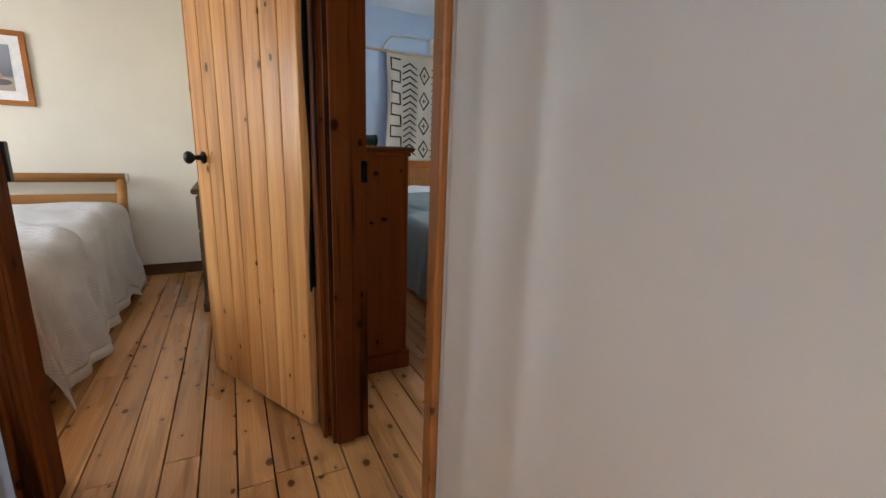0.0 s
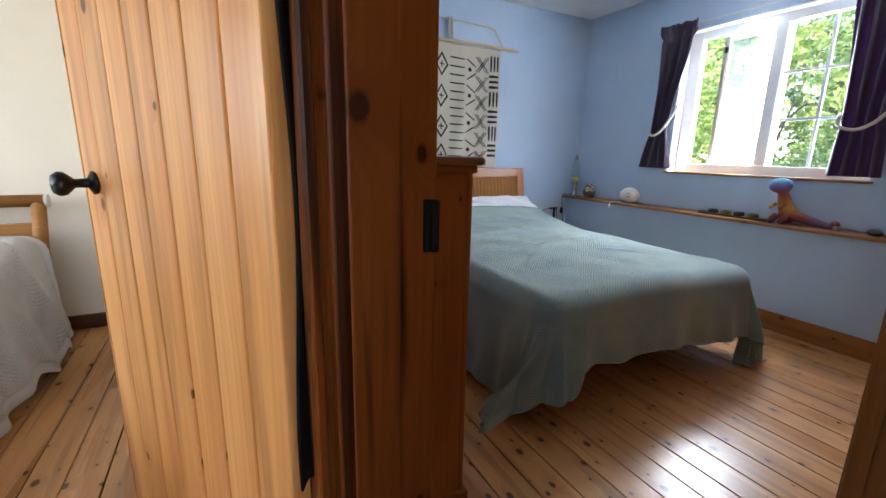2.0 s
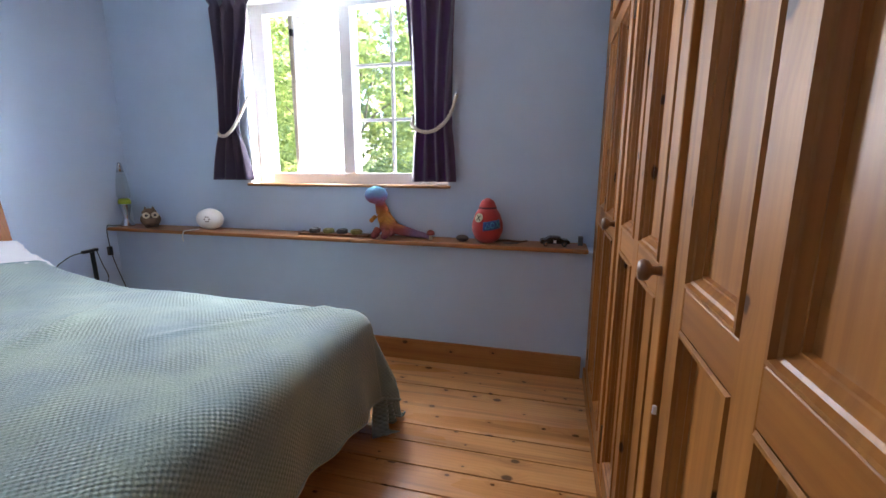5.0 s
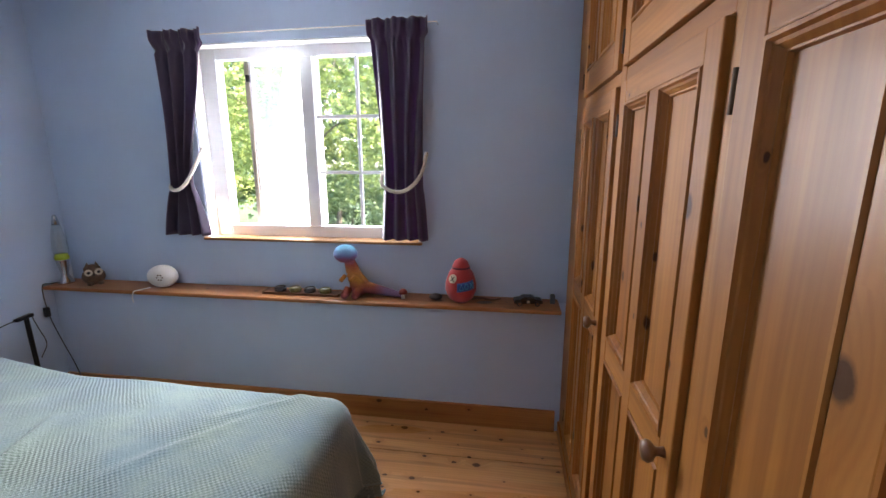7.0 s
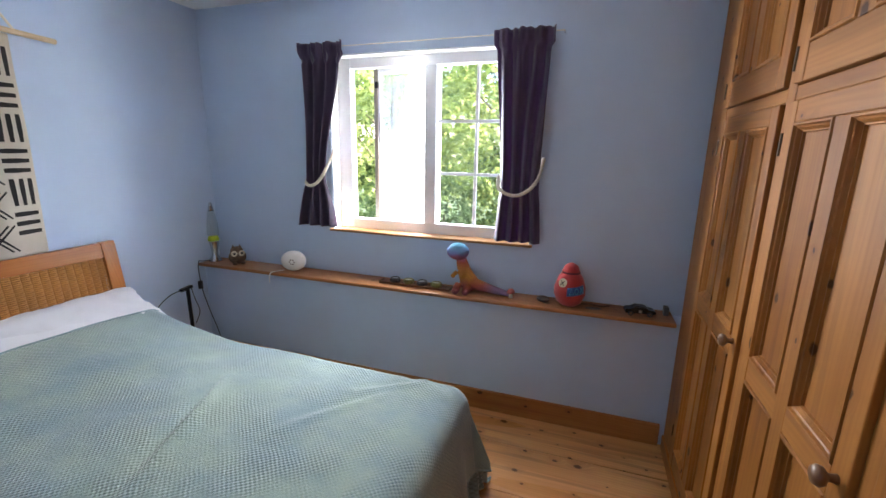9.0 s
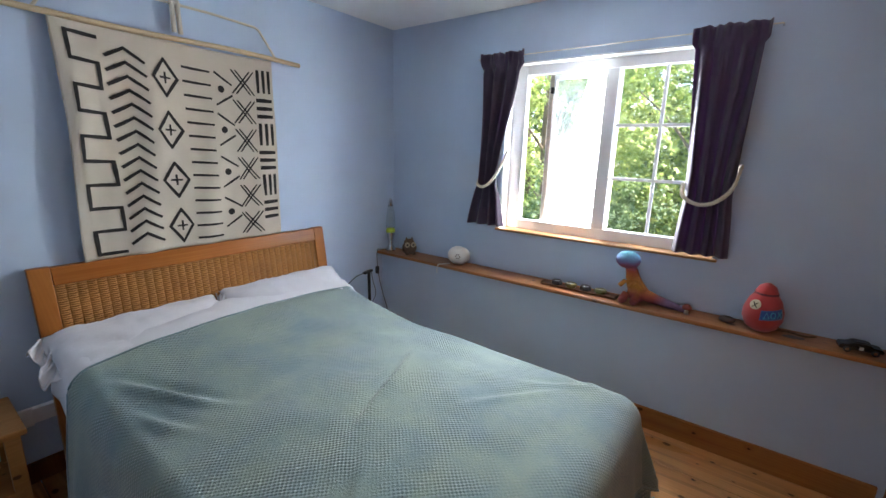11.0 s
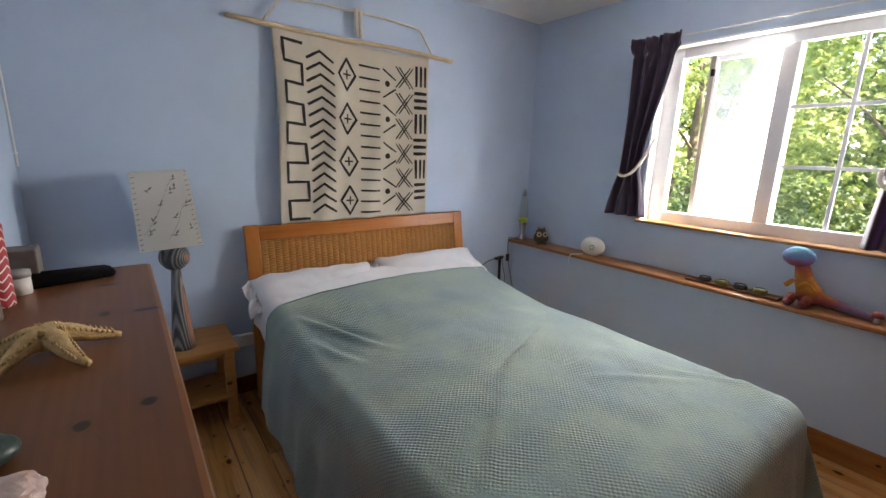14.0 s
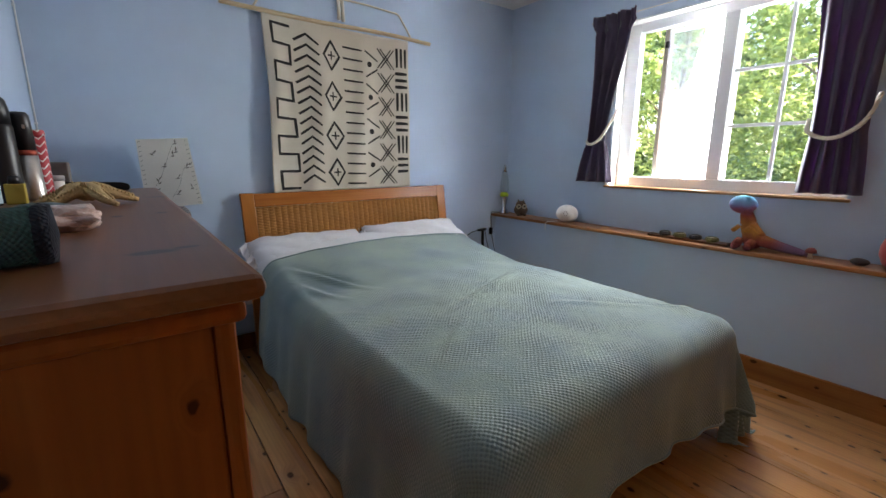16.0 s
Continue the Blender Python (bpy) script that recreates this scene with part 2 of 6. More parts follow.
TOP_KNOTS = [((x - 0.73, y - 2.59, 1.11), (rx, ry, 0.05)) for x, y, rx, ry in ((0.856, 2.128, 0.022, 0.010), (0.886, 2.138, 0.012, 0.006), (0.888, 2.487, 0.008, 0.010), (0.827, 2.471, 0.008, 0.010), (0.901, 2.837, 0.020, 0.009), (0.839, 3.043, 0.018, 0.006))]
CHEST_TOP = wood("chest_top_pine", (0.15, 0.056, 0.018), (0.195, 0.075, 0.026), (0.235, 0.096, 0.035), "y", 0.38, 0.25, 1.1, 0.15, spec=0.2, spots=TOP_KNOTS)
WARD_V = wood("wardrobe_pine", (0.25, 0.088, 0.016), (0.36, 0.142, 0.028), (0.45, 0.195, 0.045), "z", 0.45, 0.36, 1.0, 0.12, stripe=0.25, spec=0.2)
WARD_H = wood("wardrobe_pine_rail", (0.25, 0.088, 0.016), (0.36, 0.142, 0.028), (0.45, 0.195, 0.045), "x", 0.45, 0.36, 1.0, 0.12, stripe=0.25, spec=0.2)
SKIRT_WOOD = wood("skirting_pine", (0.28, 0.105, 0.03), (0.40, 0.17, 0.05), (0.52, 0.24, 0.08), "y", 0.35, 0.5, 1.1, 0.2)
SKIRT_WOOD_Z = wood("upright_pine", (0.24, 0.082, 0.021), (0.35, 0.135, 0.036), (0.45, 0.19, 0.057), "z", 0.35, 0.45, 1.1, 0.2)
SHELF_WOOD = wood("shelf_pine", (0.22, 0.085, 0.03), (0.32, 0.135, 0.05), (0.42, 0.19, 0.075), "y", 0.32, 0.3, 1.0, 0.25)
SILL_WOOD = wood("sill_pine", (0.26, 0.13, 0.05), (0.36, 0.19, 0.08), (0.45, 0.26, 0.12), "y", 0.4, 0.2, 1.0, 0.15)
BED_WOOD = wood("bed_wood", (0.30, 0.095, 0.02), (0.40, 0.14, 0.03), (0.47, 0.18, 0.042), "x", 0.3, 0.0, 1.0, 0.3)
BED_WOOD_Z = wood("bed_wood_upright", (0.30, 0.095, 0.02), (0.40, 0.14, 0.03), (0.47, 0.18, 0.042), "z", 0.3, 0.0, 1.0, 0.3)
TABLE_WOOD = wood("side_table_pine", (0.34, 0.15, 0.045), (0.46, 0.22, 0.07), (0.56, 0.29, 0.10), "x", 0.35, 0.25, 1.0, 0.2)
OLD_WOOD = wood("aged_wood", (0.085, 0.05, 0.026), (0.14, 0.085, 0.045), (0.20, 0.125, 0.07), "z", 0.45, 0.25, 1.0)
DARK_SKIRT = wood("dark_skirting", (0.06, 0.028, 0.014), (0.10, 0.048, 0.024), (0.14, 0.07, 0.036), "x", 0.4, 0.2)
OAK_BED = wood("oak_bed", (0.26, 0.12, 0.04), (0.36, 0.175, 0.06), (0.46, 0.235, 0.09), "x", 0.35, 0.1)
PICTURE_WOOD = wood("picture_frame_wood", (0.26, 0.09, 0.026), (0.36, 0.135, 0.04), (0.44, 0.18, 0.06), "x", 0.35, 0.0)
BLUE_PAINT = paint("blue_wall_paint", (0.48, 0.59, 0.745))
CREAM_PAINT = paint("cream_wall_paint", (0.80, 0.75, 0.64))
HALL_PAINT = paint("landing_wall_paint", (0.61, 0.645, 0.66))
CEILING_PAINT = paint("ceiling_paint", (0.82, 0.83, 0.84))
WHITE_PAINT = paint("reveal_paint", (0.84, 0.84, 0.83), 0.55)
UPVC = plain("white_window_frame", (0.84, 0.84, 0.85), 0.3, 0, 0.03, 60, 0.04)
DARK_GAP = plain("under_floor_dark", (0.02, 0.014, 0.01), 0.9)
BLACK_IRON = plain("black_iron", (0.012, 0.012, 0.013), 0.35, 0.6, 0.2, 90, 0.2)
BLACK_PLASTIC = plain("black_plastic", (0.012, 0.012, 0.014), 0.4, 0, 0.2, 90, 0.1)
MATT_IRON = plain("matt_black_iron", (0.009, 0.009, 0.009), 0.75, 0.0, 0.3, 90, 0.2)
MATT_IRON.node_tree.nodes["Principled BSDF"].inputs["Specular IOR Level"].default_value = 0.08
BRASS_OLD = plain("dulled_brass", (0.22, 0.15, 0.085), 0.35, 0.9, 0.2, 90, 0.2)
HINGE_METAL = plain("dull_brown_hinge", (0.11, 0.065, 0.03), 0.55, 0.2, 0.2, 90, 0.2)
KNOB_WOOD = plain("turned_knob_wood", (0.19, 0.095, 0.045), 0.35, 0, 0.25, 60, 0.1)
CHROME = plain("brushed_metal", (0.62, 0.62, 0.64), 0.25, 1.0, 0.08, 120, 0.1)
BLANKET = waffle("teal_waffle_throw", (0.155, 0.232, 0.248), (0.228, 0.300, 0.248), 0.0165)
BLANKET_HEM = fabric("teal_hem", (0.20, 0.28, 0.29), 300, 0.95, 0.2)
GREY_BLANKET = waffle("pale_waffle_throw", (0.50, 0.48, 0.48), (0.66, 0.64, 0.63), 0.020)
SHEET = fabric("white_cotton", (0.66, 0.65, 0.67), 500, 0.9, 0.04)
CANVAS = fabric("cream_canvas", (0.54, 0.48, 0.39), 420, 0.92, 0.07)
BLACK_DYE = fabric("black_fabric_dye", (0.018, 0.017, 0.016), 420, 0.95, 0.3, 0.05)
ROPE = fabric("cotton_rope", (0.66, 0.60, 0.50), 300, 0.95, 0.15)
DRIFTWOOD = wood("pale_stick", (0.50, 0.38, 0.24), (0.62, 0.48, 0.31), (0.72, 0.58, 0.39), "x", 0.6, 0.2)
SHADE = fabric("paper_shade", (0.88, 0.85, 0.79), 200, 0.9, 0.05, 0.0)
LEAF_INK = plain("pressed_leaf_print", (0.19, 0.175, 0.145), 0.9)
BLACK_CLOTH = fabric("black_cloth", (0.007, 0.006, 0.006), 300, 0.98, 0.3, 0.0)
BLACK_CLOTH.node_tree.nodes["Principled BSDF"].inputs["Specular IOR Level"].default_value = 0.08
RATTAN = plain("woven_rattan", (0.50, 0.225, 0.062), 0.45, 0, 0.3, 70, 0.25)
TEAL_KNIT = knit("teal_knit", [(0.0, (0.045, 0.12, 0.11)), (0.5, (0.09, 0.22, 0.19)), (1.0, (0.15, 0.31, 0.26))], 2, 0, 0.25, 190)

NAVY_KNIT = knit("navy_knit", [(0.0, (0.006, 0.012, 0.022)), (1.0, (0.012, 0.024, 0.045))], 2, 0, 0.25, 190)


def curtain_cloth():
    """Dark purple cloth that lets a little daylight through."""
    k = Mat("purple_curtain", 0.65)
    v = k.vec()
    f = k.noise(v, 500, 2)
    k.color(k.ramp(f, [(0.3, (0.036, 0.024, 0.046)), (0.7, (0.056, 0.038, 0.070))]))
    k.bump(f, 0.3, 0.001)
    k.b.inputs["Sheen Weight"].default_value = 0.25
    tr = k.node("ShaderNodeBsdfTranslucent")
    tr.inputs["Color"].default_value = (0.62, 0.20, 0.80, 1)
    mx = k.node("ShaderNodeMixShader")
    mx.inputs[0].default_value = 0.08
    k.link(k.b.outputs[0], mx.inputs[1])
    k.link(tr.outputs[0], mx.inputs[2])
    k.link(mx.outputs[0], k.t.nodes["Material Output"].inputs["Surface"])
    return k.m


def glass(name, tint=(1, 1, 1), rough=0.0, haze=0.0, mirror=0.05):
    """Thin window glass: clear with a mirror share, and a milky veil standing in for sky glare where given."""
    k = Mat(name)
    tr = k.node("ShaderNodeBsdfTransparent")
    tr.inputs["Color"].default_value = (*tint, 1)
    gl = k.node("ShaderNodeBsdfGlossy")
    gl.inputs["Roughness"].default_value = rough
    mx = k.node("ShaderNodeMixShader")
    mx.inputs[0].default_value = mirror
    k.link(tr.outputs[0], mx.inputs[1])
    k.link(gl.outputs[0], mx.inputs[2])
    out = mx.outputs[0]
    if haze:
        df = k.node("ShaderNodeBsdfTranslucent")
        df.inputs["Color"].default_value = (0.9, 0.9, 0.9, 1)
        m2 = k.node("ShaderNodeMixShader")
        m2.inputs[0].default_value = haze
        k.link(out, m2.inputs[1])
        k.link(df.outputs[0], m2.inputs[2])
        out = m2.outputs[0]
    k.link(out, k.t.nodes["Material Output"].inputs["Surface"])
    return k.m


CURTAIN = curtain_cloth()
PANE = glass("window_glass", (0.97, 0.98, 0.97))
# White veil in the sash glass imitates glare and sky reflected in overlapping panes.
GLARE_PANE = glass("glare_window_glass", (0.95, 0.96, 0.96), 0.02, 0.22)
CLEAR_GLASS = glass("lamp_glass", (0.90, 0.92, 0.92), 0.02, 0.0, 0.10)


def striped_lamp_wood(name, centre, stretch):
    """Sandblasted grey-washed turned wood: growth rings cut across, with an orange heart."""
    k = Mat(name, 0.45)
    mp = k.node("ShaderNodeMapping")
    mp.inputs["Rotation"].default_value = (0, 0, radians(-45))
    mp.inputs["Scale"].default_value = (1, 1, stretch)
    mp.inputs["Location"].default_value = (0, 0, -centre * stretch)
    k.link(k.tc.outputs["Object"], mp.inputs["Vector"])
    w = k.node("ShaderNodeTexWave", Scale=36.0, Distortion=1.2, Detail=2.0)
    w.wave_type = "RINGS"
    w.rings_direction = "Y"
    k.link(mp.outputs[0], w.inputs["Vector"])
    sep = k.node("ShaderNodeSeparateXYZ")
    k.link(mp.outputs[0], sep.inputs[0])
    r = k.math("SQRT", k.math("ADD", k.math("POWER", sep.outputs[0], 2.0), k.math("POWER", sep.outputs[2], 2.0)))
    heart = k.ramp(k.math("MULTIPLY", r, 20.0), [(0.25, (1, 1, 1)), (0.5, (0, 0, 0))])
    col = k.ramp(w.outputs["Fac"], [(0.25, (0.045, 0.047, 0.052)), (0.6, (0.13, 0.135, 0.14)), (0.9, (0.22, 0.22, 0.22))])
    k.color(k.mix(k.math("MULTIPLY", heart, 0.8), col, (0.34, 0.14, 0.07)))
    k.bump(w.outputs["Fac"], 0.4, 0.0015)
    return k.m


LAMP_WOOD = striped_lamp_wood("banded_turned_wood", 0.12, 0.10)
BALL_WOOD = striped_lamp_wood("banded_ball_wood", 0.448, 1.0)


def leaf_material(name, lo, hi):
    k = Mat(name, 0.55)
    ge = k.node("ShaderNodeNewGeometry")
    col = k.ramp(ge.outputs["Random Per Island"], [(0.0, lo), (1.0, hi)])
    k.color(col)
    tr = k.node("ShaderNodeBsdfTranslucent")
    k.link(col, tr.inputs["Color"])
    mx = k.node("ShaderNodeMixShader")
    mx.inputs[0].default_value = 0.45
    k.link(k.b.outputs[0], mx.inputs[1])
    k.link(tr.outputs[0], mx.inputs[2])
    k.link(mx.outputs[0], k.t.nodes["Material Output"].inputs["Surface"])
    return k.m


LEAVES = leaf_material("green_leaves", (0.13, 0.20, 0.04), (0.42, 0.48, 0.15))
IVY = leaf_material("ivy_leaves", (0.055, 0.10, 0.024), (0.16, 0.22, 0.065))
BARK = plain("bark", (0.13, 0.10, 0.07), 0.9, 0, 0.4, 30, 0.6, 0.01)
GRASS = plain("lawn", (0.035, 0.06, 0.016), 0.95, 0, 0.4, 12, 0.5, 0.02)


# ---- mesh helpers ----
def mesh_of(bm, name, mat, smooth=False):
    me = bpy.data.meshes.new(name)
    bm.to_mesh(me)
    bm.free()
    if mat:
        me.materials.append(mat)
    if smooth:
        me.polygons.foreach_set("use_smooth", [True] * len(me.polygons))
    return me


def part(name, bm, mat, parent=None, label="", smooth=False):
    ob = new(name, mesh_of(bm, name, mat, smooth))
    if parent:
        ob.parent = parent
    return tagged(ob, label)


def thing(name, at, label, category, rz=0.0, group="", kind=""):
    ob = new(name)
    ob.empty_display_size = 0.1
    ob.matrix_world = pose(*at, 0, 0, rz)
    return tagged(ob, label, category, group, kind)


def box(x0, x1, y0, y1, z0, z1, bev=0.0, bm=None):
    own = bmesh.new()
    bmesh.ops.create_cube(own, size=1)
    for v in own.verts:
        v.co = Vector(((x0 + x1) / 2 + v.co.x * (x1 - x0), (y0 + y1) / 2 + v.co.y * (y1 - y0), (z0 + z1) / 2 + v.co.z * (z1 - z0)))
    if bev:
        bmesh.ops.bevel(own, geom=own.edges[:], offset=bev, segments=2, profile=0.5, affect="EDGES")
    if bm is None:
        return own
    return merge(bm, own)


def merge(bm, own, m=None):
    me = bpy.data.meshes.new("tmp")
    own.to_mesh(me)
    own.free()
    if m is not None:
        me.transform(m)
    bm.from_mesh(me)
    bpy.data.meshes.remove(me)
    return bm


def lathe(profile, n=24, bm=None, m=None):
    """Turns (radius, height) pairs about z."""
    own = bmesh.new()
    rings = []
    for r, z in profile:
        rings.append([own.verts.new((max(r, 1e-4) * math.cos(2 * math.pi * i / n), max(r, 1e-4) * math.sin(2 * math.pi * i / n), z)) for i in range(n)])
    for a, b in zip(rings, rings[1:]):
        for i in range(n):
            own.faces.new((a[i], a[(i + 1) % n], b[(i + 1) % n], b[i]))
    own.faces.new(list(reversed(rings[0])))
    own.faces.new(rings[-1])
    if m is not None:
        own.transform(m)
    return own if bm is None else merge(bm, own)


def ball(at, r, bm=None, seg=20, rot=None):
    own = bmesh.new()
    bmesh.ops.create_uvsphere(own, u_segments=seg, v_segments=seg // 2 + 2, radius=1)
    m = Matrix.Translation(at) @ (rot or Matrix.Identity(4)) @ Matrix.Diagonal((*(r if isinstance(r, tuple) else (r, r, r)), 1))
    own.transform(m)
    return own if bm is None else merge(bm, own)


def tube(points, r, n=8, bm=None, taper=None):
    own = bmesh.new()
    pts = [Vector(p) for p in points]
    rings, up = [], Vector((0, 0, 1))
    for i, p in enumerate(pts):
        d = (pts[min(i + 1, len(pts) - 1)] - pts[max(i - 1, 0)]).normalized()
        a = d.cross(up if abs(d.z) < 0.95 else Vector((1, 0, 0))).normalized()
        b = d.cross(a)
        rr = r if taper is None else r + (taper - r) * i / (len(pts) - 1)
        rings.append([own.verts.new(p + rr * (math.cos(2 * math.pi * k / n) * a + math.sin(2 * math.pi * k / n) * b)) for k in range(n)])
    for a, b in zip(rings, rings[1:]):
        for k in range(n):
            own.faces.new((a[k], a[(k + 1) % n], b[(k + 1) % n], b[k]))
    own.faces.new(list(reversed(rings[0])))
    own.faces.new(rings[-1])
    bmesh.ops.recalc_face_normals(own, faces=own.faces[:])
    return own if bm is None else merge(bm, own)


def curve_points(ctrl, n=24):
    """A smooth line through control points (Catmull-Rom)."""
    c = [Vector(p) for p in ctrl]
    c = [c[0] * 2 - c[1]] + c + [c[-1] * 2 - c[-2]]
    out = []
    for i in range(1, len(c) - 2):
        for k in range(n):
            t = k / n
            a, b, d, e = c[i - 1], c[i], c[i + 1], c[i + 2]
            out.append(0.5 * (2 * b + (d - a) * t + (2 * a - 5 * b + 4 * d - e) * t * t + (3 * b - a - 3 * d + e) * t ** 3))
    out.append(c[-2])
    return out


def sheet(nx, ny, fn, uv=None, thick=0.0):
    """A grid whose vertex i/nx, j/ny lies at fn(u, v); optionally with cloth coordinates and thickness."""
    bm = bmesh.new()
    g = [[bm.verts.new(fn(i / nx, j / ny)) for j in range(ny + 1)] for i in range(nx + 1)]
    layer = bm.loops.layers.uv.new("cloth") if uv else None
    for i in range(nx):
        for j in range(ny):
            f = bm.faces.new((g[i][j], g[i + 1][j], g[i + 1][j + 1], g[i][j + 1]))
            if uv:
                for lo, (a, b) in zip(f.loops, ((i, j), (i + 1, j), (i + 1, j + 1), (i, j + 1))):
                    lo[layer].uv = uv(a / nx, b / ny)
    bmesh.ops.recalc_face_normals(bm, faces=bm.faces[:])
    if thick:
        bmesh.ops.solidify(bm, geom=bm.faces[:], thickness=thick)
    return bm


def structure(name, bm, mat, label, category):
    return tagged(part(name, bm, mat, None, label), "", category, "", "structure")


# ---- large structure ----
CEIL = 2.41
wall = box(0.45, 4.0, 4.41, 4.56, -0.05, CEIL)
structure("wall_north", wall, BLUE_PAINT, "pale blue painted plaster wall behind the bed", "wall")

east = box(3.65, 3.95, 0.62, 2.11, 0.69, CEIL)
box(3.65, 3.95, 3.40, 4.41, 0.69, CEIL, 0, east)
box(3.65, 3.95, 2.11, 3.40, 0.69, 1.0, 0, east)
box(3.65, 3.95, 2.11, 3.40, 2.08, CEIL, 0, east)
box(3.515, 3.95, 0.62, 4.41, -0.05, 0.69, 0, east)
structure("wall_east", east, BLUE_PAINT, "pale blue painted wall with the window and a boxed-out lower half", "wall")

reveal = box(3.656, 3.74, 3.392, 3.404, 1.005, 2.085)
box(3.656, 3.74, 2.106, 2.118, 1.005, 2.085, 0, reveal)
box(3.656, 3.74, 2.118, 3.392, 2.072, 2.086, 0, reveal)
structure("window_reveal", reveal, WHITE_PAINT, "white painted window reveal lining", "window reveal")

structure("wall_south", box(0.545, 3.95, 0.56, 0.70, -0.05, CEIL), BLUE_PAINT, "pale blue painted plaster wall behind the wardrobe", "wall")

# Partition between the landing, the cream room and the blue room.
part_blue = box(0.50, 0.545, 1.57, 4.41, -0.05, CEIL)
box(0.50, 0.545, 0.70, 0.722, -0.05, CEIL, 0, part_blue)
box(0.50, 0.545, 0.722, 1.57, 2.06, CEIL, 0, part_blue)
structure("wall_west", part_blue, BLUE_PAINT, "pale blue partition wall beside the doorway", "wall")
hall_e = box(0.455, 0.50, -1.65, 0.722, -0.05, CEIL)
box(0.455, 0.50, 0.722, 1.57, 2.06, CEIL, 0, hall_e)
box(0.455, 0.50, 1.57, 1.70, -0.05, CEIL, 0, hall_e)
structure("wall_landing_east", hall_e, HALL_PAINT, "off-white painted landing wall", "wall")
structure("wall_cream_east", box(0.455, 0.50, 1.70, 4.41, -0.05, CEIL), CREAM_PAINT, "cream painted partition wall", "wall")
structure("wall_cream_north", box(-3.0, 0.455, 4.26, 4.41, -0.05, CEIL), CREAM_PAINT, "cream painted wall behind the second bed", "wall")
cs = box(-3.0, -0.425, 1.66, 1.70, -0.05, CEIL)
box(-0.425, 0.43, 1.66, 1.70, 2.06, CEIL, 0, cs)
box(0.43, 0.455, 1.66, 1.70, -0.05, CEIL, 0, cs)
structure("wall_cream_south", cs, CREAM_PAINT, "cream painted wall round the open doorway", "wall")
hn = box(-0.52, -0.425, 1.61, 1.66, -0.05, CEIL)
box(-0.425, 0.43, 1.61, 1.66, 2.06, CEIL, 0, hn)
box(0.43, 0.455, 1.61, 1.66, -0.05, CEIL, 0, hn)
structure("wall_landing_north", hn, HALL_PAINT, "off-white painted wall round the doorway", "wall")
cw = box(-3.1, -3.0, 1.66, 2.3, -0.05, CEIL)
box(-3.1, -3.0, 3.5, 4.41, -0.05, CEIL, 0, cw)
box(-3.1, -3.0, 2.3, 3.5, -0.05, 0.95, 0, cw)
box(-3.1, -3.0, 2.3, 3.5, 2.05, CEIL, 0, cw)
structure("wall_cream_west", cw, CREAM_PAINT, "cream painted wall with a window opening", "wall")
structure("wall_landing_west", box(-0.62, -0.52, -1.65, 1.66, -0.05, CEIL), HALL_PAINT, "off-white painted landing wall", "wall")
hs = box(-0.62, -0.40, -1.75, -1.65, -0.05, CEIL)
box(0.30, 0.50, -1.75, -1.65, -0.05, CEIL, 0, hs)
box(-0.40, 0.30, -1.75, -1.65, -0.05, 1.0, 0, hs)
box(-0.40, 0.30, -1.75, -1.65, 2.0, CEIL, 0, hs)
structure("wall_landing_south", hs, HALL_PAINT, "off-white painted wall with a window opening", "wall")
structure("ceiling_blue_room", box(0.50, 3.95, 0.56, 4.56, CEIL, CEIL + 0.1), CEILING_PAINT, "matt white painted ceiling", "ceiling")
structure("ceiling_cream_room", box(-3.1, 0.50, 1.66, 4.41, CEIL, CEIL + 0.1), CEILING_PAINT, "matt white painted ceiling", "ceiling")
structure("ceiling_landing", box(-0.62, 0.50, -1.75, 1.66, CEIL, CEIL + 0.1), CEILING_PAINT, "matt white painted ceiling", "ceiling")
floor = structure("floor", box(-3.1, 3.95, -1.75, 4.56, -0.12, -0.022), DARK_GAP, "varnished pine floorboards with dark gaps", "floor")

# Skirting, shelf board and sill.
sk = box(3.497, 3.515, 1.35, 4.41, 0, 0.125, 0.004)
structure("baseboard_east", sk, SKIRT_WOOD, "varnished pine skirting board with knots", "skirting board")
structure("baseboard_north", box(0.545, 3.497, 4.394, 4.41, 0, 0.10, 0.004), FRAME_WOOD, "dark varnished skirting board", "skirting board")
structure("baseboard_cream", box(-3.0, 0.455, 4.24, 4.26, 0, 0.09, 0.005), DARK_SKIRT, "dark stained skirting board", "skirting board")
structure("wall_shelf", box(3.455, 3.65, 1.35, 4.41, 0.69, 0.712, 0.006), SHELF_WOOD, "long varnished pine ledge along the window wall", "shelf")
structure("window_sill", box(3.632, 3.745, 2.095, 3.425, 0.991, 1.007, 0.005), SILL_WOOD, "pale varnished pine window sill", "window sill")

# Door linings and architraves.
lin = box(0.446, 0.568, 1.544, 1.572, 0, 2.06, 0.003)
box(0.446, 0.512, 1.532, 1.544, 0, 2.03, 0.003, lin)
box(0.446, 0.568, 0.722, 0.747, 0, 2.06, 0.003, lin)
box(0.452, 0.512, 0.747, 0.757, 0, 2.03, 0.003, lin)
box(0.446, 0.568, 0.747, 1.544, 2.03, 2.06, 0.003, lin)
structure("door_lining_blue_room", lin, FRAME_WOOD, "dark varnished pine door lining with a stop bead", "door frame")


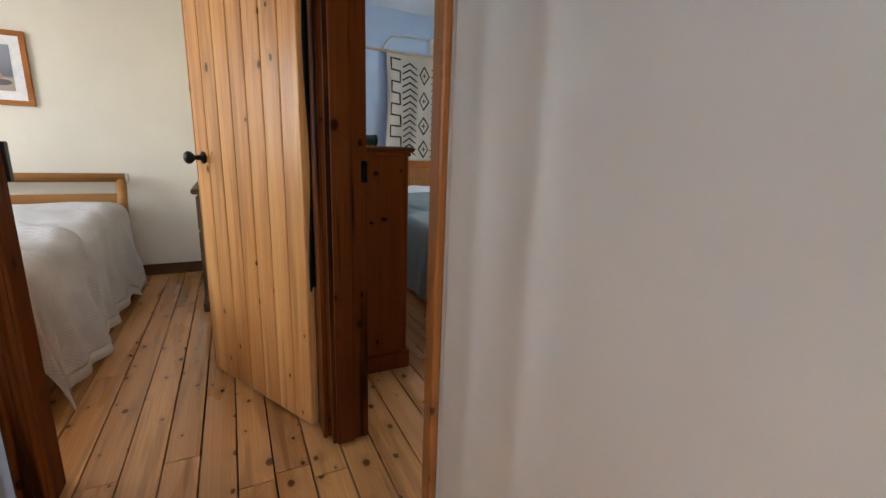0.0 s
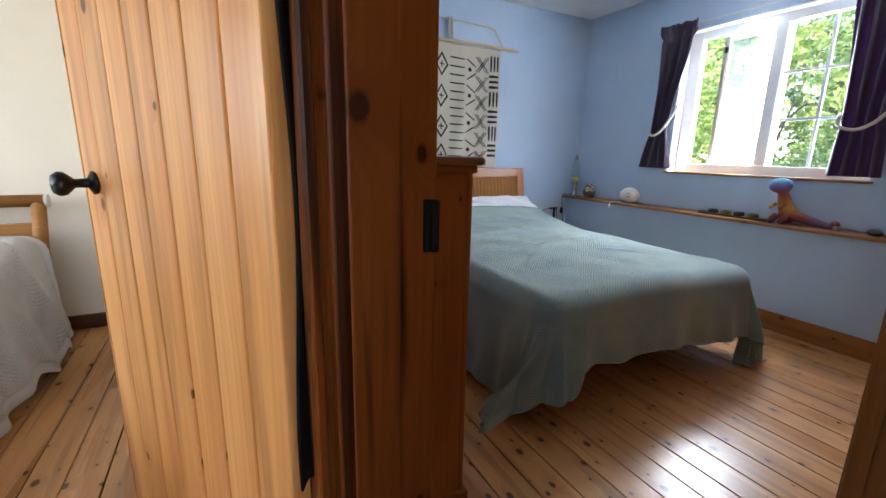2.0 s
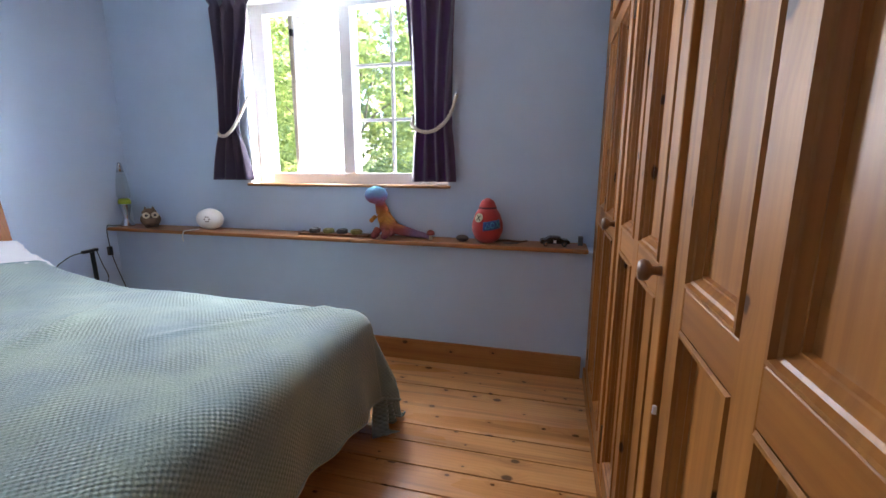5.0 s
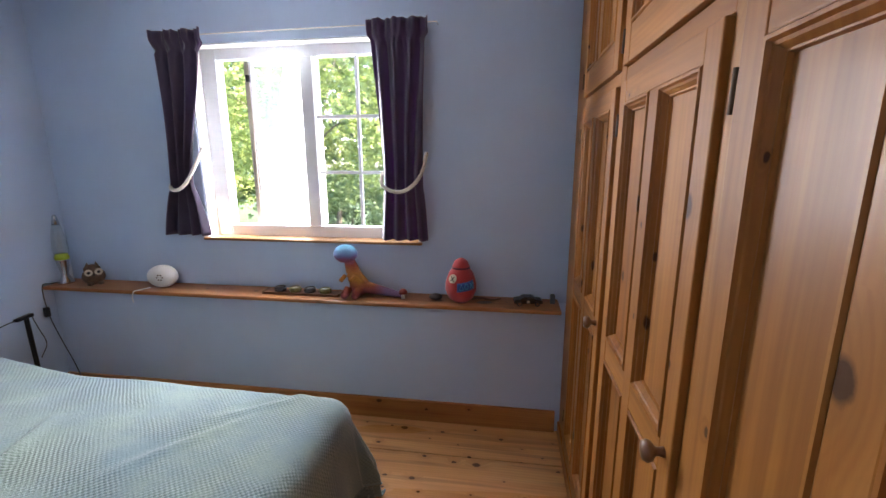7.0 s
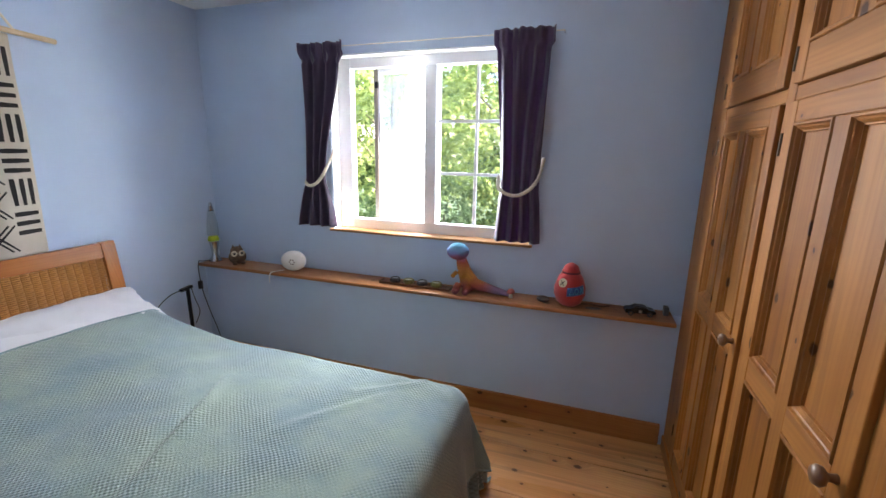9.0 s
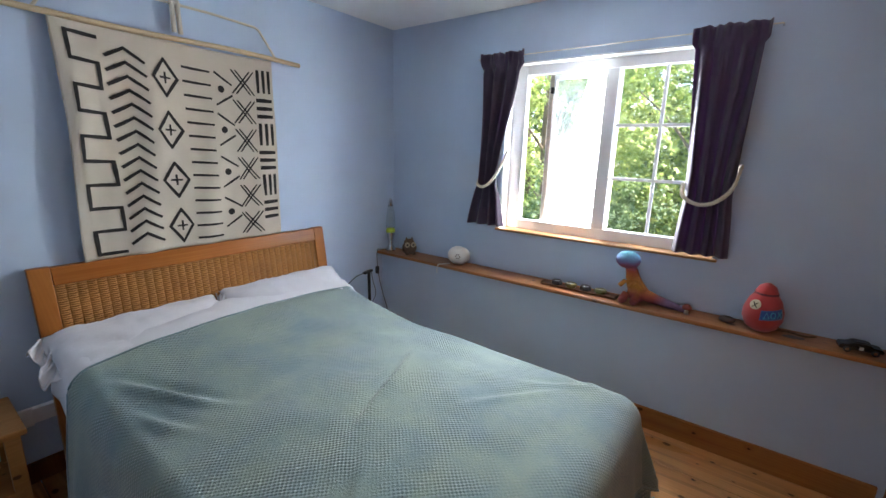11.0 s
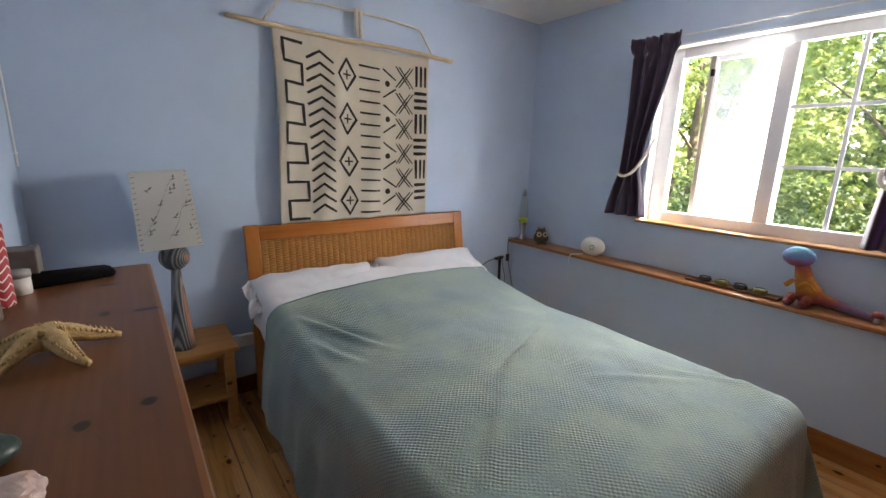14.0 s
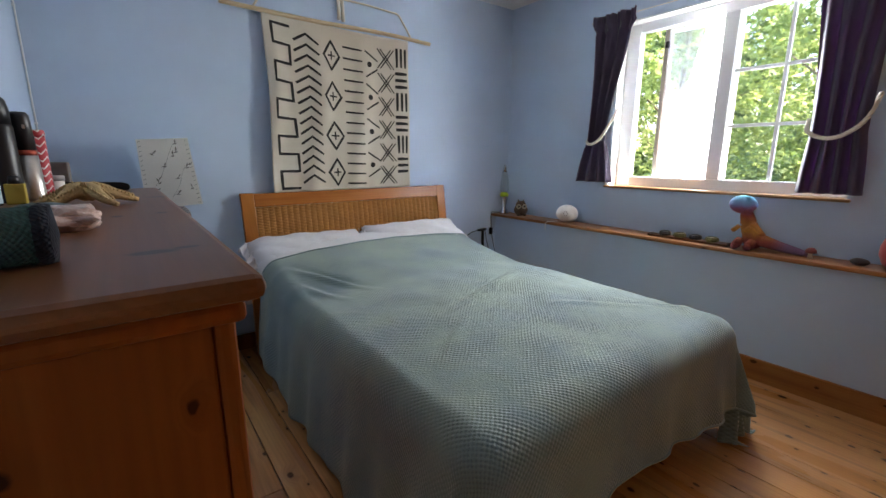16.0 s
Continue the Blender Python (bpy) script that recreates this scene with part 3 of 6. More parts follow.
def architrave(name, x0, x1, y0, y1, axis):
    """A moulded upright board drawn from one profile: flat, hollow, bead and fillet."""
    prof = ((0.0, 0.0), (0.0, 0.7), (0.08, 1.0), (0.30, 1.0), (0.36, 0.62), (0.52, 0.55), (0.60, 0.85), (0.74, 0.95), (0.82, 0.55), (1.0, 0.45), (1.0, 0.0))
    bm = bmesh.new()
    rings = []
    for z in (0.0, 2.10):
        if axis == "y":
            rings.append([bm.verts.new((x1 - (x1 - x0 + 0.005) * d, y0 + (y1 - y0) * w, z)) for w, d in prof])
        else:
            rings.append([bm.verts.new((x0 + (x1 - x0) * w, y1 - (y1 - y0 + 0.005) * d, z)) for w, d in prof])
    n = len(prof)
    for i in range(n):
        bm.faces.new((rings[0][i], rings[0][(i + 1) % n], rings[1][(i + 1) % n], rings[1][i]))
    bm.faces.new(rings[0])
    bm.faces.new(rings[1])
    bmesh.ops.recalc_face_normals(bm, faces=bm.faces[:])
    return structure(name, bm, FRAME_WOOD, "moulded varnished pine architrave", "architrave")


structure("architrave_blue_near", box(0.439, 0.4555, 0.711, 0.7475, 0, 2.10, 0.005), SKIRT_WOOD_Z, "plain varnished pine architrave", "architrave")
architrave("architrave_blue_far", 0.437, 0.4555, 1.544, 1.594, "y")
architrave("architrave_cream_right", 0.405, 0.452, 1.597, 1.611, "x")
architrave("architrave_cream_left", -0.48, -0.41, 1.594, 1.611, "x")
l2 = box(-0.425, -0.40, 1.605, 1.705, 0, 2.06, 0.003)
box(0.405, 0.43, 1.612, 1.705, 0, 2.06, 0.003, l2)
box(-0.40, 0.405, 1.605, 1.705, 2.03, 2.06, 0.003, l2)
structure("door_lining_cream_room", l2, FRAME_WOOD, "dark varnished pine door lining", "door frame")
wa = box(-0.52, -0.50, 1.50, 1.575, 0, 2.10, 0.006)
structure("architrave_landing_west", wa, FRAME_WOOD, "moulded varnished pine architrave", "architrave")
pad = sheet(150, 1, lambda u, v: Vector((0.4542 - 0.0045 * math.exp(-((0.70 * u - 0.61) / 0.028) ** 2) - 0.005 * math.exp(-((0.70 * u - 0.49) / 0.03) ** 2), 0.70 * u, 0.115 + v * (CEIL - 0.12))), None, 0.001)
for f in pad.faces:
    f.smooth = True
structure("casing_landing", pad, HALL_PAINT, "off-white painted upright casing with soft rounded beads", "casing")
structure("baseboard_landing", box(0.441, 0.455, -1.65, 0.71, 0, 0.11, 0.004), HALL_PAINT, "white painted landing skirting board", "skirting board")

# The window: outer frame, mullion, fixed light with glazing bars, open casement.
win = thing("window_1", (3.76, 2.75, 1.04), "white window with a sliding sash standing part open", "window", 0, "", "structure")
fx0, fx1 = -0.02, 0.04
fr = box(fx0, fx1, 0.55, 0.645, -0.04, 1.045, 0.004)
box(fx0, fx1, -0.645, -0.57, -0.04, 1.045, 0.004, fr)
box(fx0, fx1, -0.57, 0.55, 0.975, 1.045, 0.004, fr)
box(fx0, fx1, -0.57, 0.55, -0.04, 0.032, 0.004, fr)
box(fx0 - 0.003, fx1, -0.03, 0.045, 0.032, 0.975, 0.004, fr)
part("window_frame", fr, UPVC, win, "white painted frame and mullion")
for z in (0.345, 0.655):
    part("glazing_bar", box(0.0, 0.02, -0.57, -0.03, z - 0.009, z + 0.009, 0.003), UPVC, win)
part("glazing_bar", box(-0.001, 0.021, -0.285, -0.267, 0.032, 0.975, 0.003), UPVC, win)
p = part("pane", box(0.008, 0.012, -0.575, -0.025, 0.03, 0.98), PANE, win)
p.visible_shadow = False
sash = box(0.046, 0.076, 0.375, 0.42, 0.035, 0.975, 0.003)
box(0.046, 0.076, -0.03, 0.015, 0.035, 0.975, 0.003, sash)
box(0.046, 0.076, 0.015, 0.375, 0.945, 0.975, 0.003, sash)
box(0.046, 0.076, 0.015, 0.375, 0.035, 0.062, 0.003, sash)
slide = part("sliding_sash", sash, UPVC, win, "white sliding sash standing part open")
part("sash_seal", box(0.040, 0.046, 0.39, 0.415, 0.035, 0.975), plain("grey_seal", (0.36, 0.32, 0.27), 0.6), slide, "dark weathered sash edge")
p = part("sash_pane", box(0.058, 0.062, 0.01, 0.38, 0.06, 0.95), GLARE_PANE, slide, "sash pane veiled white for the sky's glare")
p.visible_shadow = False
part("sash_catch", box(0.030, 0.046, 0.385, 0.405, 0.86, 0.90, 0.002), BLACK_IRON, slide, "black iron sash catch")


# ---- doors ----
def knob_profile():
    return [(0.0, 0), (0.026, 0), (0.027, 0.005), (0.018, 0.010), (0.011, 0.014), (0.010, 0.038), (0.016, 0.044), (0.026, 0.056), (0.027, 0.066), (0.020, 0.076), (0.0, 0.080)]


def boarded_door(name, at, rz, label, face):
    """A ledged door: tongue-and-groove boards, ledges behind, a black knob on both faces. It hangs at its origin along +x."""
    d = thing(name, at, label, "door", rz, "", "structure")
    n, w = 7, 0.752 / 7
    for i in range(n):
        b = box(i * w + 0.0012, (i + 1) * w - 0.0012, -0.014, 0.022, 0.012, 2.02, 0.0055)
        part("board", b, DOOR_WOOD, d)
    for z in (0.20, 1.02, 1.78):
        y0, y1 = (0.022, 0.042) if face < 0 else (-0.034, -0.014)
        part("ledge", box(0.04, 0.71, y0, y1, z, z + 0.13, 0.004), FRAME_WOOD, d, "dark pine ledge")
    edge = box(0.752, 0.756, -0.014, 0.0225, 0.012, 2.02)
    part("door_edge", edge, DOOR_WOOD, d)
    part("groove_backing", box(0.004, 0.748, -0.004, 0.012, 0.02, 2.01), DARK_SKIRT, d)
    for side in (-1, 1):
        if side == face:
            base = -0.014 if side < 0 else 0.022
        else:
            base = 0.022 if side > 0 else -0.014
        m = Matrix.Translation((0.685, base, 1.035)) @ Matrix.Rotation(radians(90 if side < 0 else -90), 4, "X")
        part("door_knob", lathe(knob_profile(), 20, None, m), BLACK_IRON, d, "black iron door knob", True)
    return d


boarded_door("door_1", (0.395, 1.68, 0), math.degrees(math.atan2(0.666, -0.356)), "honey-coloured pine plank door standing open", 1)
boarded_door("door_2", (0.582, 0.752, 0), 35.0, "varnished pine plank door swung back against the wardrobe", 1)

keep = thing("latch_keeper", (0.560, 1.550, 1.022), "black iron latch keeper on the door lining", "latch keeper")
part("keeper_plate", box(-0.004, 0.008, -0.018, 0.016, -0.036, 0.036, 0.003), MATT_IRON, keep)
part("keeper_lip", box(-0.012, -0.004, -0.013, -0.004, -0.036, 0.036, 0.002), MATT_IRON, keep)
keep2 = thing("latch_keeper", (-0.405, 1.70, 1.03), "black iron latch keeper on the door lining", "latch keeper")
part("keeper_plate", box(-0.014, 0.012, 0.004, 0.03, -0.055, 0.055, 0.003), BLACK_IRON, keep2)


def hung_cloth(u, v):
    """Dark garment on a hook at the hinge side of the cream room's door."""
    w = 0.085 - 0.02 * v
    return Vector((-0.030 + 0.010 * u + 0.006 * math.sin(9 * v + 3 * u), 0.014 - w * u - 0.010 * math.sin(11 * v), 2.0 - 1.42 * v + 0.02 * math.sin(7 * u)))


gown = thing("hanging_garment", (0.395, 1.68, 0), "black cloth garment hanging behind the open door", "garment", math.degrees(math.atan2(0.666, -0.356)))
part("hook", tube([(-0.02, -0.014, 2.0), (-0.02, -0.03, 1.985), (-0.02, -0.034, 2.0)], 0.003), BLACK_IRON, gown, "black iron hook")
part("garment_cloth", sheet(14, 30, hung_cloth, None, 0.008), BLACK_CLOTH, gown, "", True)


# ---- the blue room's bed ----
BX0, BX1, BY0, BY1 = 1.405, 2.845, 2.225, 4.30
bed = thing("bed", (2.135, 2.2, 0), "wooden double bed with a woven rattan headboard", "bed")
ox, oy = -2.135, -2.2


def lbox(x0, x1, y0, y1, z0, z1, bev=0.004, bm=None):
    return box(x0 + ox, x1 + ox, y0 + oy, y1 + oy, z0, z1, bev, bm)


# Legs and foot rail take a dark wood, imitating the shade under the bed.
for x in (1.46, 2.74):
    part("leg", lathe([(0.018, 0), (0.024, 0.02), (0.028, 0.2), (0.028, 0.22)], 14, None, Matrix.Translation(((1.58 if x < 2 else 2.66) + ox, 2.62 + oy, 0))), DARK_SKIRT, bed, "", True)
    part("side_rail", lbox(x - 0.015, x + 0.015, 2.35, 4.28, 0.20, 0.34), BED_WOOD, bed)
part("foot_rail", lbox(1.475, 2.725, 2.40, 2.43, 0.20, 0.30), DARK_SKIRT, bed)
part("slat_base", lbox(1.48, 2.72, 2.35, 4.27, 0.28, 0.31), OAK_BED, bed)


def rake(z):
    """Headboard leans back and curls towards the wall near its top."""
    return 4.285 + 0.075 * (max(0.0, z - 0.3) / 0.69) ** 1.6


def curved_bar(x0, x1, z0, z1, thick, n=12):
    bm = bmesh.new()
    rows = []
    for i in range(n + 1):
        z = z0 + (z1 - z0) * i / n
        y = rake(z)
        rows.append([bm.verts.new((x + ox, yy + oy, z)) for x, yy in ((x0, y), (x1, y), (x1, y + thick), (x0, y + thick))])
    for a, b in zip(rows, rows[1:]):
        for k in range(4):
            bm.faces.new((a[k], a[(k + 1) % 4], b[(k + 1) % 4], b[k]))
    bm.faces.new(rows[0])
    bm.faces.new(rows[-1])
    bmesh.ops.recalc_face_normals(bm, faces=bm.faces[:])
    bmesh.ops.bevel(bm, geom=[e for e in bm.edges if e.is_boundary or e.calc_face_angle(0) > 1.0], offset=0.004, segments=2, profile=0.5, affect="EDGES")
    return bm


HX0, HX1 = 1.386, 2.887
part("headboard_post", curved_bar(HX0, HX0 + 0.075, 0.0, 0.988, 0.035), BED_WOOD_Z, bed)
part("headboard_post", curved_bar(HX1 - 0.075, HX1, 0.0, 0.988, 0.035), BED_WOOD_Z, bed)
part("headboard_top_rail", curved_bar(HX0 + 0.075, HX1 - 0.075, 0.905, 0.985, 0.033, 5), BED_WOOD, bed)
part("headboard_low_rail", curved_bar(HX0 + 0.075, HX1 - 0.075, 0.42, 0.50, 0.033, 5), BED_WOOD, bed)


def weave():
    """Rattan panel: round uprights with flat canes bulging alternately over and under."""
    bm = bmesh.new()
    x0, x1, z0, z1, n = HX0 + 0.078, HX1 - 0.078, 0.50, 0.905, 36
    pitch = (x1 - x0) / n
    rows = 42
    for j in range(rows):
        za = z0 + (z1 - z0) * (j + 0.08) / rows
        zb = z0 + (z1 - z0) * (j + 0.92) / rows
        for i in range(n):
            xa, xb = x0 + i * pitch, x0 + (i + 1) * pitch
            lift = 0.007 if (i + j) % 2 else 0.003
            ring = []
            for s in (0.06, 0.3, 0.5, 0.7, 0.94):
                bulge = lift * math.sin(math.pi * s) + 0.002
                x = xa + (xb - xa) * s
                ring.append((bm.verts.new((x + ox, rake(za) + 0.012 - bulge + oy, za)), bm.verts.new((x + ox, rake((za + zb) / 2) + 0.008 - bulge + oy, (za + zb) / 2)), bm.verts.new((x + ox, rake(zb) + 0.012 - bulge + oy, zb))))
            for a, b in zip(ring, ring[1:]):
                bm.faces.new((a[0], b[0], b[1], a[1]))
                bm.faces.new((a[1], b[1], b[2], a[2]))
    return bm


part("woven_panel", weave(), RATTAN, bed, "panel of woven rattan canes")
part("panel_backing", lbox(HX0 + 0.076, HX1 - 0.076, 4.362, 4.37, 0.50, 0.90, 0), OAK_BED, bed, "brown panel behind the weave")
mat_bm = lbox(1.46, 2.79, 2.31, 4.24, 0.31, 0.485, 0.05)
tagged(part("mattress", mat_bm, SHEET, None, "white sprung mattress on the bed"), "", "mattress").matrix_world = pose(2.135, 2.2, 0)


def crown(x, y):
    """Height of the made bed: soft hump over the duvet, rising to the pillows."""
    u = min(max((x - BX0) / (BX1 - BX0), 0), 1)
    v = (y - BY0) / (BY1 - BY0)
    z = 0.525 + 0.060 * math.sin(math.pi * u) ** 0.8 * min(1, 0.35 + v * 2.2) + 0.012 * (1 - u)
    z += 0.115 * max(0.0, min(1.0, (v - 0.58) / 0.32)) ** 1.4
    z += 0.014 * noise.noise(Vector((x * 2.1, y * 2.3, 1.7))) + 0.005 * noise.noise(Vector((x * 7, y * 6, 4.1)))
    for cx, cy, dx, dy, ln, h in ((2.13, 3.02, 0.93, 0.37, 0.34, 0.022), (2.27, 3.06, 0.9, 0.44, 0.28, 0.017), (1.60, 3.62, 0.5, -0.87, 0.30, 0.024), (2.45, 2.62, 0.85, -0.5, 0.30, 0.010), (1.52, 3.50, 0.35, -0.94, 0.22, 0.014), (2.70, 2.50, 0.6, -0.8, 0.25, 0.010), (1.75, 2.75, 0.8, 0.6, 0.35, 0.007)):
        a = (x - cx) * dx + (y - cy) * dy
        b = -(x - cx) * dy + (y - cy) * dx
        z += h * math.exp(-(a / ln) ** 2 * 2.5) * (math.exp(-(b / 0.018) ** 2) - 0.6 * math.exp(-((b - 0.035) / 0.022) ** 2))
    return z


def drape(a, b, lift=0.0, flare=0.10):
    """Cloth point whose flat coordinates are a (across) and b (towards the foot, growing downwards in y)."""
    x, y = a, b
    cx, cy = min(max(x, BX0 + 0.075), BX1 - 0.085), max(y, BY0 + 0.085)
    dx, dy = x - cx, y - cy
    r = math.hypot(dx, dy)
    z = crown(cx, cy) + lift
    if r < 1e-6:
        return Vector((x, y, z))
    ux, uy = dx / r, dy / r
    q = 0.105
    if r < q * math.pi / 2:
        t = r / q
        return Vector((cx + ux * q * math.sin(t), cy + uy * q * math.sin(t), z - q * (1 - math.cos(t))))
    drop = r - q * math.pi / 2
    if ux < 0 and uy < 0 and drop > 0.33:
        drop = 0.33 + (drop - 0.33) * 0.30
    corner = min(abs(ux), abs(uy)) * 1.41
    s = cx * 1.0 - cy * 1.0 + 0.55 * math.atan2(uy, ux)
    fold = math.sin(s * 17 + 1.1 * math.sin(s * 5)) * 0.5 + 0.35 * math.sin(s * 31 + 1.3)
    k = min(1.0, drop / 0.26)
    out = q + flare * drop + k * (0.020 + (0.075 if ux < 0 else 0.045) * corner + 0.030 * max(0.0, 1.0 - math.hypot(cx - BX0, cy - BY0) / 0.5) + 0.022 * max(0.0, 1.0 - math.hypot(cx - BX1, cy - BY0) / 0.35)) * (fold + 0.4) + (0.26 if ux < 0 else 0.02) * corner * drop
    zz = z - q - drop * 0.985
    if zz < 0.012:
        out += (0.012 - zz) * 0.45
        zz = 0.012 + 0.010 * abs(math.sin(s * 23 + r * 30)) * min(1, (0.012 - zz) / 0.05)
    near = corner * k if ux < 0 else 0.0
    return Vector((cx + ux * out * (1 + 0.25 * near), cy + uy * out * (1 - 0.75 * near), zz))


HANG_L, HANG_R = 0.50, 0.40


def foot_hang(a):
    """How far the throw hangs over the foot: short and slanting, with a long flap at the corner by the chest."""
    base = 0.280 + 0.070 * max(0.0, min(1.0, (a - 1.55) / 1.25))
    k = max(0.0, min(1.0, (1.565 - a) / 0.075))
    return base + (0.38 - base) * k * k * (3 - 2 * k)


def throw_flat(u, v):
    a = BX0 - HANG_L + u * (BX1 - BX0 + HANG_L + HANG_R)
    top = 3.985 + 0.05 * (u - 0.4) - 0.02 * max(0.0, 0.30 - u) / 0.30
    b = top + v * (BY0 - foot_hang(a) - top)
    return a, b


def throw_point(u, v):
    a, b = throw_flat(u, v)
    return drape(a, b, 0.016)


tb = sheet(150, 150, throw_point, throw_flat, 0.006)
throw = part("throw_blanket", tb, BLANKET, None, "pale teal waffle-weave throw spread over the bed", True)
tagged(throw, "", "blanket")
for v, n in ((0.0, 140), (1.0, 220)):
    part("stitched_hem", tube([throw_point(0.001 + 0.998 * i / n, v) + Vector((0, 0, 0.002)) for i in range(n + 1)], 0.0045, 6), BLANKET_HEM, throw, "rolled stitched hem", True)
tail = sheet(14, 18, lambda u, v: Vector((2.785 + (0.055 + 0.085 * v * v) * u + 0.015 * math.sin(4 * v) - 0.03 * v * v, 2.215 - 0.03 * v + (0.012 + 0.022 * v) * math.sin(9 * u + 2.5 * v), max(0.012 + 0.008 * math.sin(11 * u) ** 2, 0.30 - 0.31 * v + 0.035 * u * (1 - v)))), lambda u, v: (2.8 + 0.1 * u, 0.3 * v), 0.006)
part("corner_tail", tail, BLANKET, throw, "corner of the throw trailing to the floor", True)


def sheet_flat(u, v):
    a = BX0 - 0.16 + u * (BX1 - BX0 + 0.16 + 0.06)
    return a, 4.20 + v * (3.70 - 4.20)


def sheet_point(u, v):
    a, b = sheet_flat(u, v)
    p = drape(a, b, 0.002, 0.06)
    p.z += (0.008 * noise.noise(Vector((a * 6, b * 9, 0.5))) + 0.006 * abs(noise.noise(Vector((a * 14 + b * 8, b * 16, 2.5))))) * (1 - v)
    return p


tagged(part("bed_sheet", sheet(70, 26, sheet_point, None, 0.005), SHEET, None, "white cotton sheet folded over below the pillows", True), "", "bed sheet")


def pillow(x, w, y, z, rz, seed):
    own = bmesh.new()
    bmesh.ops.create_grid(own, x_segments=34, y_segments=22, size=1)
    other = own.copy()
    top, bot = own, other
    for bm, sgn in ((top, 1), (bot, -1)):
        for v in bm.verts:
            px, py = v.co.x, v.co.y
            e = max(0.0, (1 - px ** 4) * (1 - py ** 4)) ** 0.5
            h = 0.075 * e ** 0.8
            h += 0.020 * e * noise.noise(Vector((px * 2.5 + seed, py * 3, sgn))) + 0.014 * e * abs(noise.noise(Vector((px * 7 + seed + py * 3, py * 5 - px * 4, sgn))))
            h += 0.007 * math.sin(px * 9 + py * 13 + seed) * max(0, abs(px) - 0.25) * e
            pinch = 1 - 0.05 * (1 - abs(px)) * abs(py) ** 3
            v.co = Vector((px * w / 2 * (1 - 0.04 * (1 - abs(py))), py * 0.23 * pinch, sgn * h + (0.010 * math.sin(px * 11 + py * 17 + seed) + 0.016 * math.sin(py * 6 + seed) * max(0, abs(px) - 0.8) * 5) * (1 - e)))
    merge(top, bot)
    bmesh.ops.remove_doubles(top, verts=top.verts[:], dist=0.0008)
    bmesh.ops.recalc_face_normals(top, faces=top.faces[:])
    ob = part("pillow", top, SHEET, None, "plump white cotton pillow against the headboard", True)
    tagged(ob, "", "pillow", "pillows on the bed")
    ob.matrix_world = pose(x, y, z, 24, 0, rz)

    def flap(u, v):
        """Loose crumpled end of the pillowcase."""
        q = 13 * v + 4 * u + seed
        return Vector((-w / 2 + 0.02 - 0.055 * u - 0.014 * math.sin(9 * v + seed) * u, (0.25 * v - 0.03) * (1 - 0.12 * u), 0.020 * math.sin(q) * (0.3 + u) + 0.010 * math.sin(2.3 * q)))

    part("pillowcase_end", sheet(10, 40, flap, None, 0.003), SHEET, ob, "", True)
    return ob


pillow(1.745, 0.74, 4.105, 0.605, 2, 0.4)
pillow(2.50, 0.76, 4.105, 0.615, -2, 2.9)


# ---- fitted wardrobe ----
ward = thing("wardrobe", (2.45, 1.05, 0), "full-height built-in pine wardrobe with panelled doors", "wardrobe")
WX, WY = -2.45, -1.05


def wbox(x0, x1, y0, y1, z0, z1, bev=0.003, bm=None):
    return box(x0 + WX, x1 + WX, y0 + WY, y1 + WY, z0, z1, bev, bm)


FY = 1.325
carc = wbox(1.445, 3.51, 0.74, 1.29, 0.0, CEIL - 0.004, 0.0)
part("carcass", carc, WARD_V, ward, "pine carcass")
for x0, x1 in ((3.285, 3.512), (2.658, 2.712), (2.030, 2.081), (1.44, 1.468)):
    part("frame_stile", wbox(x0, x1, 1.29, FY, 0.0, CEIL - 0.004), WARD_V, ward)
for z0, z1 in ((0.0, 0.085), (1.662, 1.70), (2.33, CEIL - 0.006)):
    for x0, x1 in ((2.712, 3.285), (2.081, 2.658), (1.468, 2.030)):
        part("frame_rail", wbox(x0, x1, 1.29, FY - 0.001, z0, z1), WARD_H, ward)
part("plinth", wbox(1.44, 3.495, FY, FY + 0.012, 0.0, 0.075), WARD_H, ward)


def panel(x0, x1, z0, z1, parent, y):
    """A recessed field with a moulded surround, as a part of a door."""
    bm = bmesh.new()
    steps = ((0.0, 0.0), (0.003, 0.004), (0.008, 0.004), (0.011, -0.002), (0.015, -0.004), (0.021, -0.013), (0.024, -0.013), (0.026, -0.019))
    rings = [[bm.verts.new((x + WX, y + d + WY, z)) for x, z in ((x0 + i, z0 + i), (x1 - i, z0 + i), (x1 - i, z1 - i), (x0 + i, z1 - i))] for i, d in steps]
    for a, b in zip(rings, rings[1:]):
        for k in range(4):
            bm.faces.new((a[k], a[(k + 1) % 4], b[(k + 1) % 4], b[k]))
    bm.faces.new(rings[-1])
    bmesh.ops.recalc_face_normals(bm, faces=bm.faces[:])
    for f in bm.faces:
        if f.normal.y < -0.5:
            f.normal_flip()
    return part("panel", bm, WARD_V, parent)


